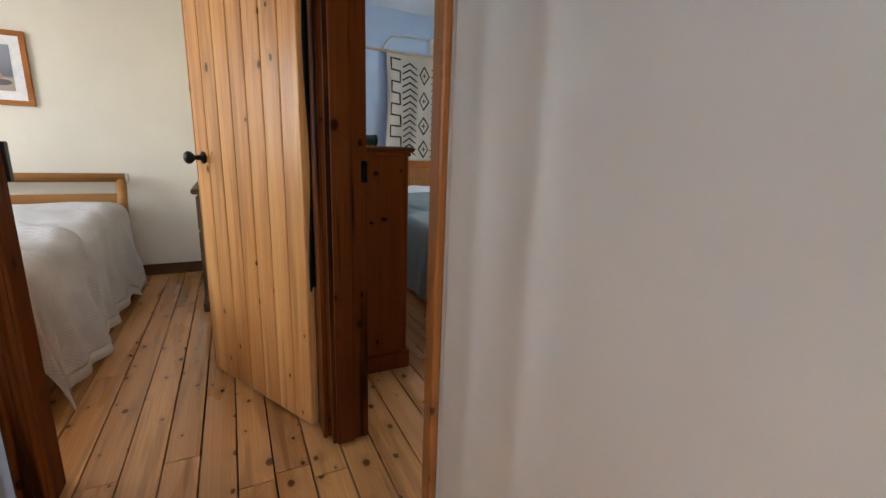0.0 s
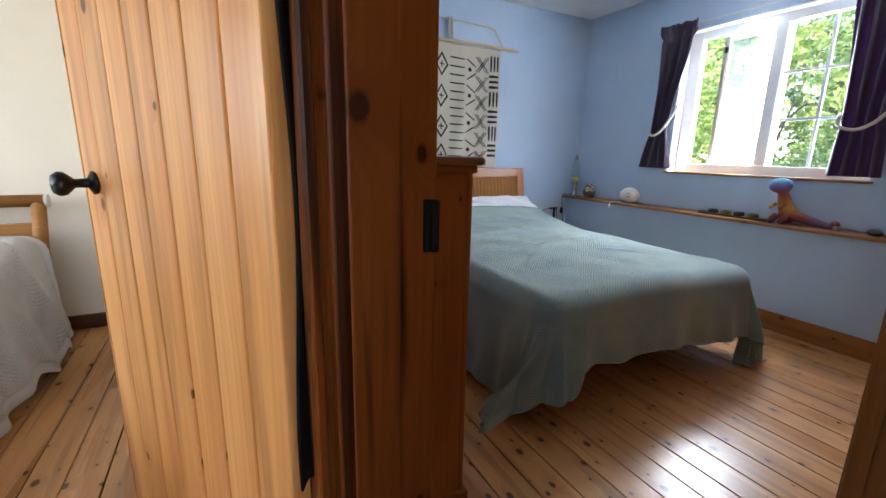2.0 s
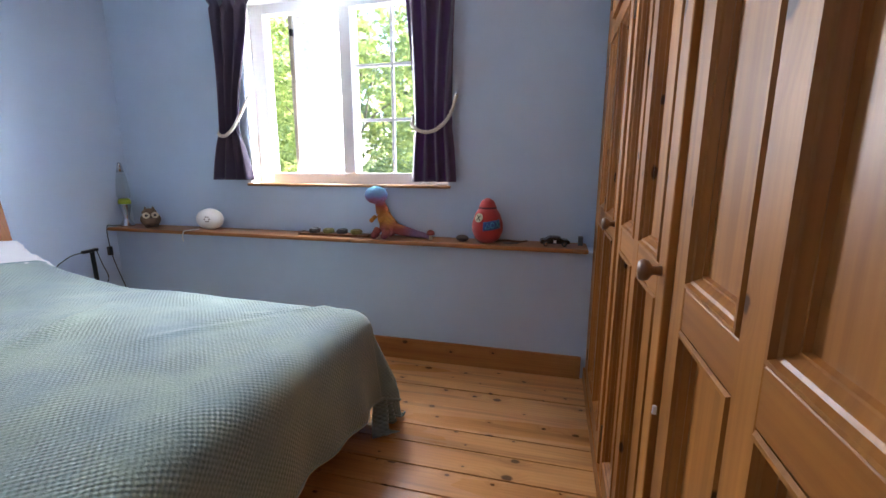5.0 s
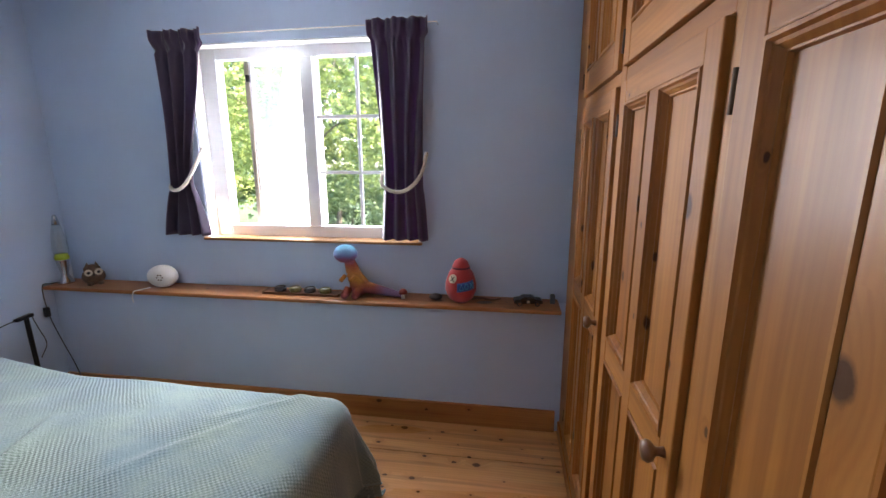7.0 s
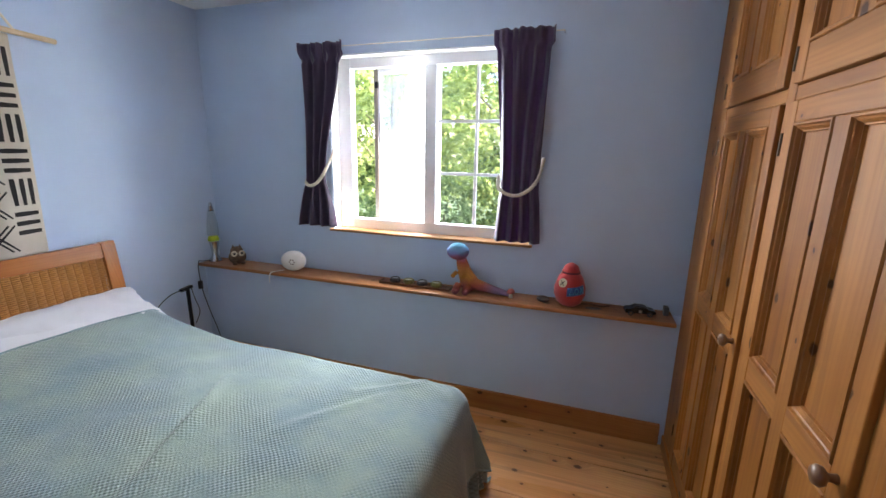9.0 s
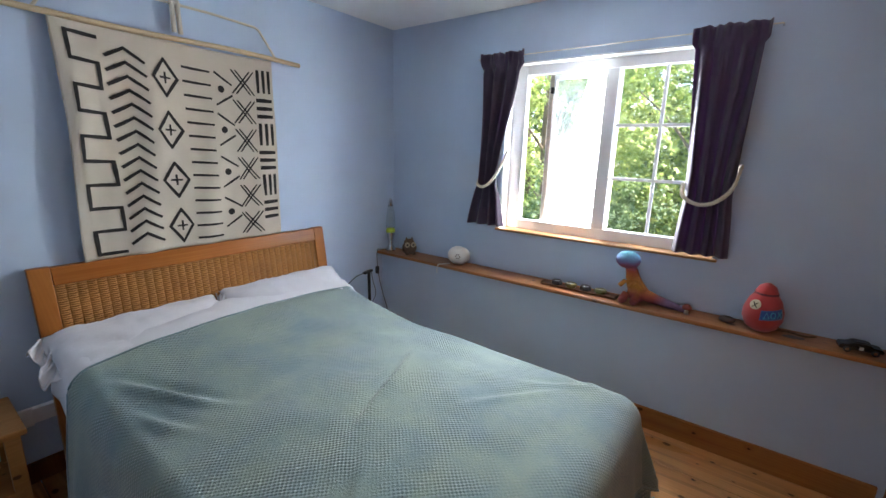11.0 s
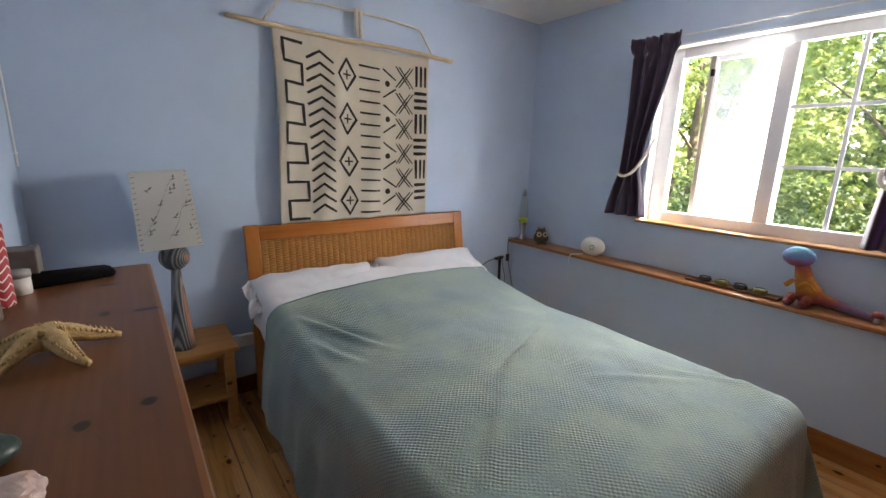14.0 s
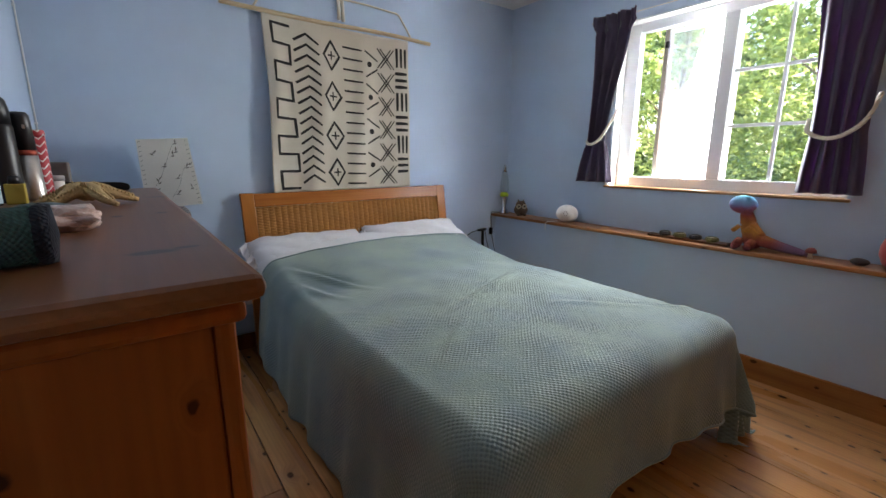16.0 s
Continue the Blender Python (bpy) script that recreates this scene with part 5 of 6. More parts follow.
def drape2(a, b, lift):
    x1, y0 = -0.665, 2.23
    cx, cy = min(a, x1), max(b, y0)
    dx, dy = a - cx, b - cy
    r = math.hypot(dx, dy)
    z = 0.585 + lift + 0.05 * max(0, (cy - 3.3) / 0.7) + 0.014 * noise.noise(Vector((cx * 3, cy * 3, 0)))
    z += 0.060 * (1 - abs(math.sin((cx * 0.75 + cy) * 9 + 2.4 * noise.noise(Vector((cx * 2.3, cy * 2.3, 3)))))) ** 2 * max(0, min(1, (cy - 2.3) / 0.5)) * max(0, min(1, (3.9 - cy) * 4))
    if r < 1e-6:
        return Vector((a, b, z))
    ux, uy = dx / r, dy / r
    q = 0.10
    if r < q * 1.5708:
        t = r / q
        return Vector((cx + ux * q * math.sin(t), cy + uy * q * math.sin(t), z - q * (1 - math.cos(t))))
    drop = r - q * 1.5708
    s = cx + cy + 0.5 * math.atan2(uy, ux)
    k = min(1, drop / 0.3)
    out = q + 0.17 * drop + k * 0.030 * (math.sin(s * 7 + 2 * noise.noise(Vector((cx * 3, cy * 3, drop * 2)))) + 0.5 * math.sin(s * 29 + 1))
    return Vector((cx + ux * out, cy + uy * out, max(0.015, z - q - drop)))


def throw2_flat(u, v):
    return -1.95 + u * (1.285 + 0.57), 3.95 + v * (2.23 - 0.30 - 3.95)


tagged(part("throw_blanket", sheet(90, 100, lambda u, v: drape2(*throw2_flat(u, v), 0.022), throw2_flat, 0.006), GREY_BLANKET, None, "pale grey-white waffle throw with creases", True), "", "blanket")
tagged(part("bed_sheet", sheet(50, 60, lambda u, v: drape2(-1.95 + u * (1.285 + 0.60), 4.04 + v * (2.24 - 4.04), 0.0), None, 0.004), SHEET, None, "white sheet hanging below the throw", True), "", "bed sheet")

cab = thing("bedside_chest", (0.17, 3.5, 0), "aged dark wood bedside chest with iron pulls", "bedside chest")
part("body", box(-0.215, 0.235, -0.30, 0.30, 0.06, 0.78, 0.006), OLD_WOOD, cab)
part("top", box(-0.25, 0.25, -0.33, 0.33, 0.78, 0.815, 0.012), OLD_WOOD, cab)
part("plinth", box(-0.24, 0.24, -0.325, 0.32, 0.0, 0.06, 0.008), OLD_WOOD, cab)
for i in range(3):
    z = 0.09 + 0.228 * i
    d = part("drawer", box(-0.229, -0.215, -0.27, 0.27, z, z + 0.21, 0.005), OLD_WOOD, cab)
    ring = [(-0.232 - 0.012 * math.sin(k / 10 * math.pi), -0.04 + 0.08 * k / 10, z + 0.11 - 0.03 * math.sin(k / 10 * math.pi)) for k in range(11)]
    part("pull", tube(ring, 0.004, 8), BLACK_IRON, d, "curled black iron pull", True)

pic = thing("framed_picture", (-1.34, 4.258, 1.55), "wood-framed seaside picture with a white mount", "picture")
W2, H2 = 0.285, 0.245
fr2 = box(-W2, W2, -0.022, 0.0, -H2, -H2 + 0.034, 0.003)
box(-W2, W2, -0.022, 0.0, H2 - 0.034, H2, 0.003, fr2)
box(-W2, -W2 + 0.034, -0.0215, 0.0, -H2 + 0.034, H2 - 0.034, 0.003, fr2)
box(W2 - 0.034, W2, -0.0215, 0.0, -H2 + 0.034, H2 - 0.034, 0.003, fr2)
part("frame", fr2, PICTURE_WOOD, pic)
part("mount", box(-W2 + 0.034, W2 - 0.034, -0.010, -0.006, -H2 + 0.034, H2 - 0.034), plain("white_mount", (0.8, 0.8, 0.8), 0.8), pic, "white card mount")


def picture_print():
    k = Mat("seaside_print", 0.5)
    sep = k.node("ShaderNodeSeparateXYZ")
    k.link(k.vec(), sep.inputs[0])
    h = k.math("ADD", k.math("MULTIPLY", sep.outputs[2], 3.0), 0.5)
    h = k.math("ADD", h, k.math("MULTIPLY", k.math("SUBTRACT", k.noise(k.vec(), 12, 3), 0.5), 0.06))
    k.color(k.ramp(h, [(0.0, (0.36, 0.28, 0.22)), (0.30, (0.42, 0.36, 0.31)), (0.34, (0.13, 0.13, 0.15)), (0.62, (0.22, 0.23, 0.28)), (1.0, (0.30, 0.31, 0.38))]))
    return k.m


part("print", box(-0.19, 0.19, -0.013, -0.0105, -0.15, 0.15), picture_print(), pic, "grey and sand coloured print")
part("print_shape", ball((0.10, -0.014, -0.055), (0.035, 0.0015, 0.03)), plain("print_pink", (0.45, 0.25, 0.2), 0.6), pic)
part("print_shape", ball((0.13, -0.014, -0.095), (0.05, 0.0015, 0.02)), plain("print_grey", (0.12, 0.11, 0.11), 0.6), pic)

# Casing of the cream room's and the landing's windows, with the sky light in their openings.
for nm, bmw in (("window_2", box(-3.06, -3.0, 2.3, 3.5, 0.945, 0.955)), ("window_3", box(-0.40, 0.30, -1.71, -1.65, 0.995, 1.005))):
    structure(nm, bmw, WHITE_PAINT, "white painted window board", "window")


# ---- things on the ledge ----
LZ = 0.712
lava = thing("lava_lamp", (3.55, 4.345, LZ), "slim glass lava lamp with lime wax on a metal base", "lava lamp")
part("base", lathe([(0.0, 0), (0.042, 0), (0.043, 0.006), (0.022, 0.045), (0.020, 0.060), (0.034, 0.145), (0.036, 0.150), (0.0, 0.150)], 24), CHROME, lava, "", True)
part("wax", lathe([(0.0, 0.150), (0.036, 0.150), (0.038, 0.165), (0.030, 0.185), (0.0, 0.188)], 24), plain("lime_wax", (0.42, 0.55, 0.02), 0.35, 0, 0.1), lava, "lime green wax", True)
part("bottle", lathe([(0.0365, 0.188), (0.040, 0.22), (0.034, 0.30), (0.022, 0.365), (0.020, 0.37)], 24), CLEAR_GLASS, lava, "clear glass bottle", True)
part("cap", lathe([(0.0, 0.365), (0.021, 0.365), (0.012, 0.415), (0.006, 0.425), (0.0, 0.425)], 20), CHROME, lava, "metal cap", True)
lc = part("cable", tube(curve_points([(0.0, 0.03, 0.008), (-0.06, 0.048, 0.008), (-0.10, 0.05, 0.012), (-0.112, 0.045, -0.06), (-0.105, 0.035, -0.20), (-0.09, 0.0, -0.36), (-0.09, -0.05, -0.48), (-0.085, -0.09, -0.62)], 8), 0.0028), BLACK_PLASTIC, lava, "black cable with an inline switch", True)
part("inline_switch", box(-0.125, -0.100, 0.030, 0.055, -0.185, -0.125, 0.005), BLACK_PLASTIC, lc)

OWL = plain("brown_carved_wood", (0.13, 0.08, 0.048), 0.75, 0, 0.5, 35, 0.5, 0.004)
owl = thing("owl_ornament", (3.55, 4.14, LZ), "dark brown carved owl ornament with pale eye rings", "ornament", 55)
part("body", ball((0, 0, 0.062), (0.055, 0.072, 0.064)), OWL, owl, "", True)
part("head", ball((-0.008, 0.005, 0.118), (0.044, 0.052, 0.036)), OWL, owl, "", True)
for y in (-0.03, 0.036):
    e = lathe([(0.012, 0), (0.026, 0), (0.024, 0.006), (0.012, 0.006)], 16, None, Matrix.Translation((-0.047, y * 0.9, 0.100)) @ Matrix.Rotation(radians(-90), 4, "Y"))
    part("eye_ring", e, plain("pale_bark", (0.55, 0.46, 0.34), 0.8), owl, "pale eye ring")
    part("eye", ball((-0.050, y * 0.9, 0.100), (0.006, 0.012, 0.012)), BLACK_PLASTIC, owl)
    part("ear", lathe([(0.014, 0), (0.0, 0.03)], 8, None, Matrix.Translation((0, y * 0.8, 0.142))), OWL, owl)
part("beak", lathe([(0.010, 0), (0.0, 0.022)], 8, None, Matrix.Translation((-0.048, 0.003, 0.082)) @ Matrix.Rotation(radians(-110), 4, "Y")), plain("beak_brown", (0.08, 0.05, 0.03), 0.5), owl)
for y in (-0.03, 0.03):
    part("foot", ball((-0.04, y, 0.012), (0.03, 0.02, 0.012)), OWL, owl, "", True)

owl.scale = (0.82, 0.82, 0.82)

EGG_WHITE = plain("pale_ceramic", (0.74, 0.72, 0.68), 0.45, 0, 0.05, 30, 0.1)
el = thing("egg_lamp", (3.555, 3.665, LZ), "white egg-shaped ceramic lamp with pierced flower holes", "lamp", 8)
part("body", ball((0, 0, 0.068), (0.064, 0.086, 0.068), None, 32), EGG_WHITE, el, "", True)
# The holes are not cut: dark beads stand in for the shade inside them.
for k in range(6):
    a = math.pi * k / 3
    c = Vector((-0.0620, -0.022 + 0.016 * math.cos(a), 0.074 + 0.016 * math.sin(a)))
    part("hole_shade_bead", ball(c, (0.004, 0.0055, 0.0045), None, 8), OWL, el)
part("cable", tube(curve_points([(-0.03, 0.06, 0.006), (-0.075, 0.10, 0.004), (-0.098, 0.115, 0.0), (-0.112, 0.118, -0.03), (-0.106, 0.12, -0.062)], 8), 0.003), EGG_WHITE, el, "white cable", True)

TRAY_WOOD = wood("tray_wood", (0.07, 0.030, 0.014), (0.11, 0.048, 0.022), (0.15, 0.068, 0.032), "y", 0.4, 0.1)
tray = thing("wooden_tray", (3.545, 2.77, LZ), "narrow dark wooden tray for pebbles", "tray", 0)
part("tray_base", box(-0.035, 0.035, -0.225, 0.225, 0.0, 0.014, 0.003), TRAY_WOOD, tray)
part("tray_edge", box(-0.036, 0.036, -0.229, -0.225, 0.0, 0.018, 0.001), OLD_WOOD, tray)
part("tray_edge", box(-0.036, 0.036, 0.225, 0.229, 0.0, 0.018, 0.001), OLD_WOOD, tray)
for i, y in enumerate((0.135, 0.045, -0.045, -0.135)):
    dark = i % 2 == 0
    c = thing("tealight_holder", (3.545, 2.77 + y, LZ + 0.014), "dark glass tealight holder" if dark else "mossy green glass tealight holder", "tealight holder", 20 * i, "tealight holders on the tray")
    part("holder", lathe([(0.0, 0), (0.032, 0), (0.036, 0.012), (0.032, 0.024), (0.024, 0.026), (0.022, 0.018), (0.0, 0.018)], 8), plain("dark_holder" if dark else "moss_holder", (0.03, 0.03, 0.035) if dark else (0.17, 0.16, 0.05), 0.35, 0, 0.3), c)
    part("wax", lathe([(0.0, 0.018), (0.021, 0.018), (0.021, 0.0215), (0.0, 0.0215)], 16), plain("tealight_wax", (0.5, 0.48, 0.4), 0.5) if not dark else plain("tealight_cup", (0.35, 0.36, 0.38), 0.3, 0.8), c)

# Crocheted dinosaur: one yarn mesh in running colours.
dino = bmesh.new()
ball((-0.01, 0.014, 0.242), (0.056, 0.066, 0.050), dino, 24)
tube(curve_points([(0, 0.0, 0.215), (0, -0.012, 0.17), (0, -0.03, 0.115), (0, -0.055, 0.07)], 8), 0.026, 14, dino, 0.050)
ball((0, -0.055, 0.062), (0.046, 0.056, 0.056), dino, 20)
tube(curve_points([(0, -0.09, 0.055), (0.004, -0.17, 0.036), (0.004, -0.25, 0.022), (-0.004, -0.31, 0.012)], 8), 0.034, 12, dino, 0.011)
for y in (0.0, -0.06):
    tube([(-0.03, y, 0.05), (-0.062, y + 0.008, 0.022)], 0.021, 10, dino, 0.022)
    ball((-0.064, y + 0.010, 0.020), (0.024, 0.020, 0.020), dino, 12)
for y in (0.022, -0.03):
    tube([(-0.03, y - 0.01, 0.125), (-0.055, y + 0.012, 0.098)], 0.012, 8, dino, 0.012)
dk = knit("rainbow_yarn", [(0.0, (0.20, 0.05, 0.09)), (0.18, (0.42, 0.09, 0.06)), (0.36, (0.62, 0.27, 0.03)), (0.50, (0.60, 0.22, 0.04)), (0.64, (0.48, 0.10, 0.05)), (0.76, (0.42, 0.16, 0.34)), (0.84, (0.24, 0.30, 0.62)), (1.0, (0.16, 0.50, 0.62))], 2, 0.0, 0.29, 130, (0.27, 0.17, 0.30))
d_ob = part("crochet_dinosaur", dino, dk, None, "crocheted rainbow-yarn dinosaur sitting on the ledge", True)
d_ob.matrix_world = pose(3.555, 2.49, LZ)
tagged(d_ob, "", "soft toy")
mush = thing("toy_mushroom", (3.545, 2.185, LZ), "tiny red toadstool ornament", "ornament")
part("stem", lathe([(0.0, 0), (0.012, 0), (0.008, 0.03), (0.0, 0.03)], 12), EGG_WHITE, mush, "", True)
part("cap", lathe([(0.0, 0.026), (0.024, 0.028), (0.022, 0.042), (0.012, 0.052), (0.0, 0.055)], 16), plain("toadstool_red", (0.22, 0.04, 0.03), 0.5), mush, "red cap", True)

peb = part("pebble", ball((0, 0, 0.017), (0.026, 0.036, 0.017)), plain("dark_pebble", (0.07, 0.055, 0.05), 0.6), None, "smooth dark brown pebble on the ledge", True)
peb.matrix_world = pose(3.55, 2.005, LZ)
tagged(peb, "", "pebble")

RED_FELT = fabric("red_felt", (0.42, 0.035, 0.035), 350, 0.95, 0.15)
egg = thing("red_figure", (3.55, 1.868, LZ), "red egg-shaped felt figure with a blue band and hat", "ornament", 0)
part("body", lathe([(0.0, 0), (0.038, 0), (0.066, 0.022), (0.083, 0.065), (0.082, 0.105), (0.066, 0.155), (0.042, 0.19), (0.0, 0.20)], 32), RED_FELT, egg, "", True)
part("hat", lathe([(0.0, 0.182), (0.046, 0.182), (0.046, 0.195), (0.034, 0.222), (0.012, 0.236), (0.0, 0.238)], 24), RED_FELT, egg, "dark red cap", True)
part("hat_band", lathe([(0.044, 0.18), (0.0485, 0.183), (0.0485, 0.190), (0.044, 0.193)], 24), plain("maroon_band", (0.12, 0.02, 0.03), 0.9), egg)


def egg_r(z):
    pr = [(0.038, 0), (0.066, 0.022), (0.083, 0.065), (0.082, 0.105), (0.066, 0.155), (0.042, 0.19)]
    for (ra, za), (rb, zb) in zip(pr, pr[1:]):
        if za <= z <= zb:
            return ra + (rb - ra) * (z - za) / (zb - za)
    return 0.04


def wrap(a, z, lift):
    r = egg_r(z) + lift
    return Vector((r * math.cos(a), r * math.sin(a), z))


def patch(a0, a1, z0, z1, lift, n=12):
    return sheet(n, 4, lambda u, v: wrap(a0 + (a1 - a0) * u, z0 + (z1 - z0) * v + 0.014 * (u - 0.5), lift), None, 0.0015)


BLUE_FELT = fabric("blue_felt", (0.03, 0.09, 0.30), 350, 0.95)
LIGHT_BLUE = fabric("light_blue_felt", (0.06, 0.33, 0.55), 350, 0.95)
band = part("blue_band", patch(radians(172), radians(242), 0.078, 0.125, 0.0015), BLUE_FELT, egg, "dark blue band with light blue letters", True)
glyph = bmesh.new()


def glyph_line(pts):
    tube([wrap(radians(d), z, 0.004) for d, z in pts], 0.0022, 6, glyph)


glyph_line([(182, 0.083), (188, 0.113), (196, 0.087), (182, 0.083)])
glyph_line([(206 + 6.5 * math.cos(k * math.pi / 6), 0.102 + 0.014 * math.sin(k * math.pi / 6)) for k in range(13)])
glyph_line([(219, 0.092), (234, 0.120)])
glyph_line([(233, 0.093), (221, 0.120)])
part("letters", glyph, LIGHT_BLUE, band, "light blue letters")
eye = part("eye_disc", lathe([(0.0, 0), (0.024, 0), (0.024, 0.003), (0.0, 0.003)], 20, None, Matrix.Translation(wrap(radians(150), 0.138, -0.001)) @ Vector((0, 0, 1)).rotation_difference(Vector((math.cos(radians(150)), math.sin(radians(150)), 0.35))).to_matrix().to_4x4()), plain("cream_felt", (0.62, 0.58, 0.40), 0.9), egg, "cream disc with a black cross")
cr = bmesh.new()
for (a0, z0), (a1, z1) in (((143, 0.126), (158, 0.150)), ((158, 0.126), (143, 0.150))):
    tube([wrap(radians(a0 + (a1 - a0) * k / 5), z0 + (z1 - z0) * k / 5, 0.005) for k in range(6)], 0.0022, 6, cr)
part("cross", cr, BLACK_DYE, eye)
drift = part("driftwood_stick", tube(curve_points([(0, 0.02, 0.006), (0.01, -0.05, 0.009), (0.0, -0.11, 0.006), (0.015, -0.155, 0.010)], 6), 0.007, 8, None, 0.004), OLD_WOOD, None, "dark twisted driftwood piece", True)
drift.matrix_world = pose(3.57, 1.81, LZ)
tagged(drift, "", "driftwood")
flat = part("slate_chip", ball((0, 0, 0.004), (0.02, 0.045, 0.004), None, 12), plain("slate", (0.12, 0.10, 0.09), 0.7), None, "thin brown slate chip")
flat.matrix_world = pose(3.53, 1.74, LZ, 0, 0, 10)
tagged(flat, "", "stone")

# Toy car.
car = thing("toy_car", (3.535, 1.515, LZ), "black model saloon car", "toy car", 96)
cbm = bmesh.new()
prof = [(-0.072, 0.014), (-0.074, 0.026), (-0.066, 0.033), (-0.038, 0.036), (-0.020, 0.050), (0.022, 0.051), (0.044, 0.037), (0.068, 0.034), (0.074, 0.024), (0.072, 0.013)]
sides = [[cbm.verts.new((x, s * (0.029 if z < 0.04 else 0.023), z)) for x, z in prof] for s in (-1, 1)]
for i in range(len(prof)):
    j = (i + 1) % len(prof)
    cbm.faces.new((sides[0][i], sides[0][j], sides[1][j], sides[1][i]))
cbm.faces.new(sides[0])
cbm.faces.new(list(reversed(sides[1])))
bmesh.ops.recalc_face_normals(cbm, faces=cbm.faces[:])
bmesh.ops.bevel(cbm, geom=cbm.edges[:], offset=0.0025, segments=2, profile=0.5, affect="EDGES")
part("car_body", cbm, plain("black_car_paint", (0.012, 0.012, 0.012), 0.18, 0, 0.1), car)
part("window_glass", box(-0.03, 0.032, -0.0255, 0.0255, 0.038, 0.047, 0.001), plain("grey_car_glass", (0.10, 0.11, 0.12), 0.1), car)
part("door_badge", box(-0.006, 0.008, 0.0292, 0.0302, 0.018, 0.032), EGG_WHITE, car, "white door square")
for x in (-0.046, 0.046):
    for s in (-1, 1):
        wh = part("wheel", tube([(x, s * 0.021, 0.013), (x, s * 0.031, 0.013)], 0.013, 16), BLACK_PLASTIC, car, "", True)
        part("hub", tube([(x, s * 0.030, 0.013), (x, s * 0.0318, 0.013)], 0.007, 12), CHROME, wh)
tag = thing("pencil_sharpener", (3.58, 1.385, LZ), "small dark grey block at the ledge end", "block")
part("block", box(-0.02, 0.02, -0.012, 0.012, 0, 0.045, 0.003), plain("grey_block", (0.06, 0.07, 0.08), 0.5), tag)

# Clip-on reading stand between bed and ledge.
stand = thing("phone_stand", (3.27, 4.30, 0.0), "black metal stand with a cable beside the bed", "stand", 12)
part("foot", box(-0.07, 0.07, -0.05, 0.05, 0.0, 0.012, 0.003), BLACK_IRON, stand)
part("pole", tube([(0.0, 0, 0.01), (-0.012, 0.0, 0.595)], 0.012, 10), BLACK_IRON, stand)
part("cross_head", box(-0.075, 0.025, -0.014, 0.014, 0.590, 0.608, 0.003), BLACK_IRON, stand)
part("cable", tube(curve_points([(-0.06, 0, 0.60), (-0.15, 0.03, 0.58), (-0.22, 0.06, 0.50), (-0.18, 0.08, 0.30)], 8), 0.003), BLACK_PLASTIC, stand, "grey-black cable", True)
part("cable", tube(curve_points([(0.02, 0, 0.60), (0.07, 0.02, 0.50), (0.08, 0.0, 0.40), (0.03, 0.0, 0.33)], 8), 0.0028), BLACK_PLASTIC, stand, "black cable", True)

# ---- things on the chest ----
KZ = 1.11
star = bmesh.new()
for k in range(5):
    a = 2 * math.pi * k / 5 + 0.35
    lift = 0.035
    pts = [(0, 0, lift), (0.03 * math.cos(a), 0.03 * math.sin(a), lift + 0.002), (0.065 * math.cos(a), 0.065 * math.sin(a), 0.022), (0.105 * math.cos(a + 0.06), 0.105 * math.sin(a + 0.06), 0.008)]
    tube(curve_points(pts, 6), 0.024, 10, star, 0.006)
    rs = random.Random(k)
    for i in range(11):
        t = 0.15 + 0.8 * i / 11
        w = 0.017 * (1 - t * 0.7)
        for s in (-1, 1):
            c = (0.105 * t * math.cos(a) - s * w * math.sin(a), 0.105 * t * math.sin(a) + s * w * math.cos(a), lift * (1 - t) + 0.02 * (1 - t * 0.5) + 0.004)
            lathe([(0.0035, 0), (0.0, 0.008)], 5, star, Matrix.Translation(c))
ball((0, 0, 0.035), (0.032, 0.032, 0.022), star, 12)
sf = part("starfish", star, plain("dried_starfish", (0.50, 0.34, 0.15), 0.85, 0, 0.3, 120, 0.7, 0.004), None, "dried tan knobbly starfish", True)
sf.matrix_world = pose(0.782, 2.69, KZ, 0, 0, -8) @ Matrix.Scale(0.79, 4)
tagged(sf, "", "starfish")

cq = bmesh.new()
bmesh.ops.create_icosphere(cq, subdivisions=4, radius=1)
for v in cq.verts:
    n = noise.noise(v.co * 1.7)
    v.co = Vector((v.co.x * 0.062, v.co.y * 0.042, v.co.z * 0.030)) * (1 + 0.35 * n + 0.10 * noise.noise(v.co * 5.0))
    v.co.z = max(v.co.z, -0.024)
qz = Mat("rough_quartz", 0.35)
qz.color(qz.ramp(qz.noise(qz.vec(), 30, 4), [(0.3, (0.46, 0.31, 0.26)), (0.7, (0.62, 0.48, 0.43))]))
qz.bump(qz.noise(qz.vec(), 60, 4), 0.5, 0.003)
qz.b.inputs["Subsurface Weight"].default_value = 0.3
qz.b.inputs["Subsurface Radius"].default_value = (0.02, 0.015, 0.012)
cr_ob = part("quartz_crystal", cq, qz.m, None, "rough pale pink quartz lump")
cr_ob.matrix_world = pose(0.774, 2.350, KZ + 0.014, 0, 0, 12) @ Matrix.Diagonal((0.72, 0.74, 0.60, 1))
tagged(cr_ob, "", "crystal")

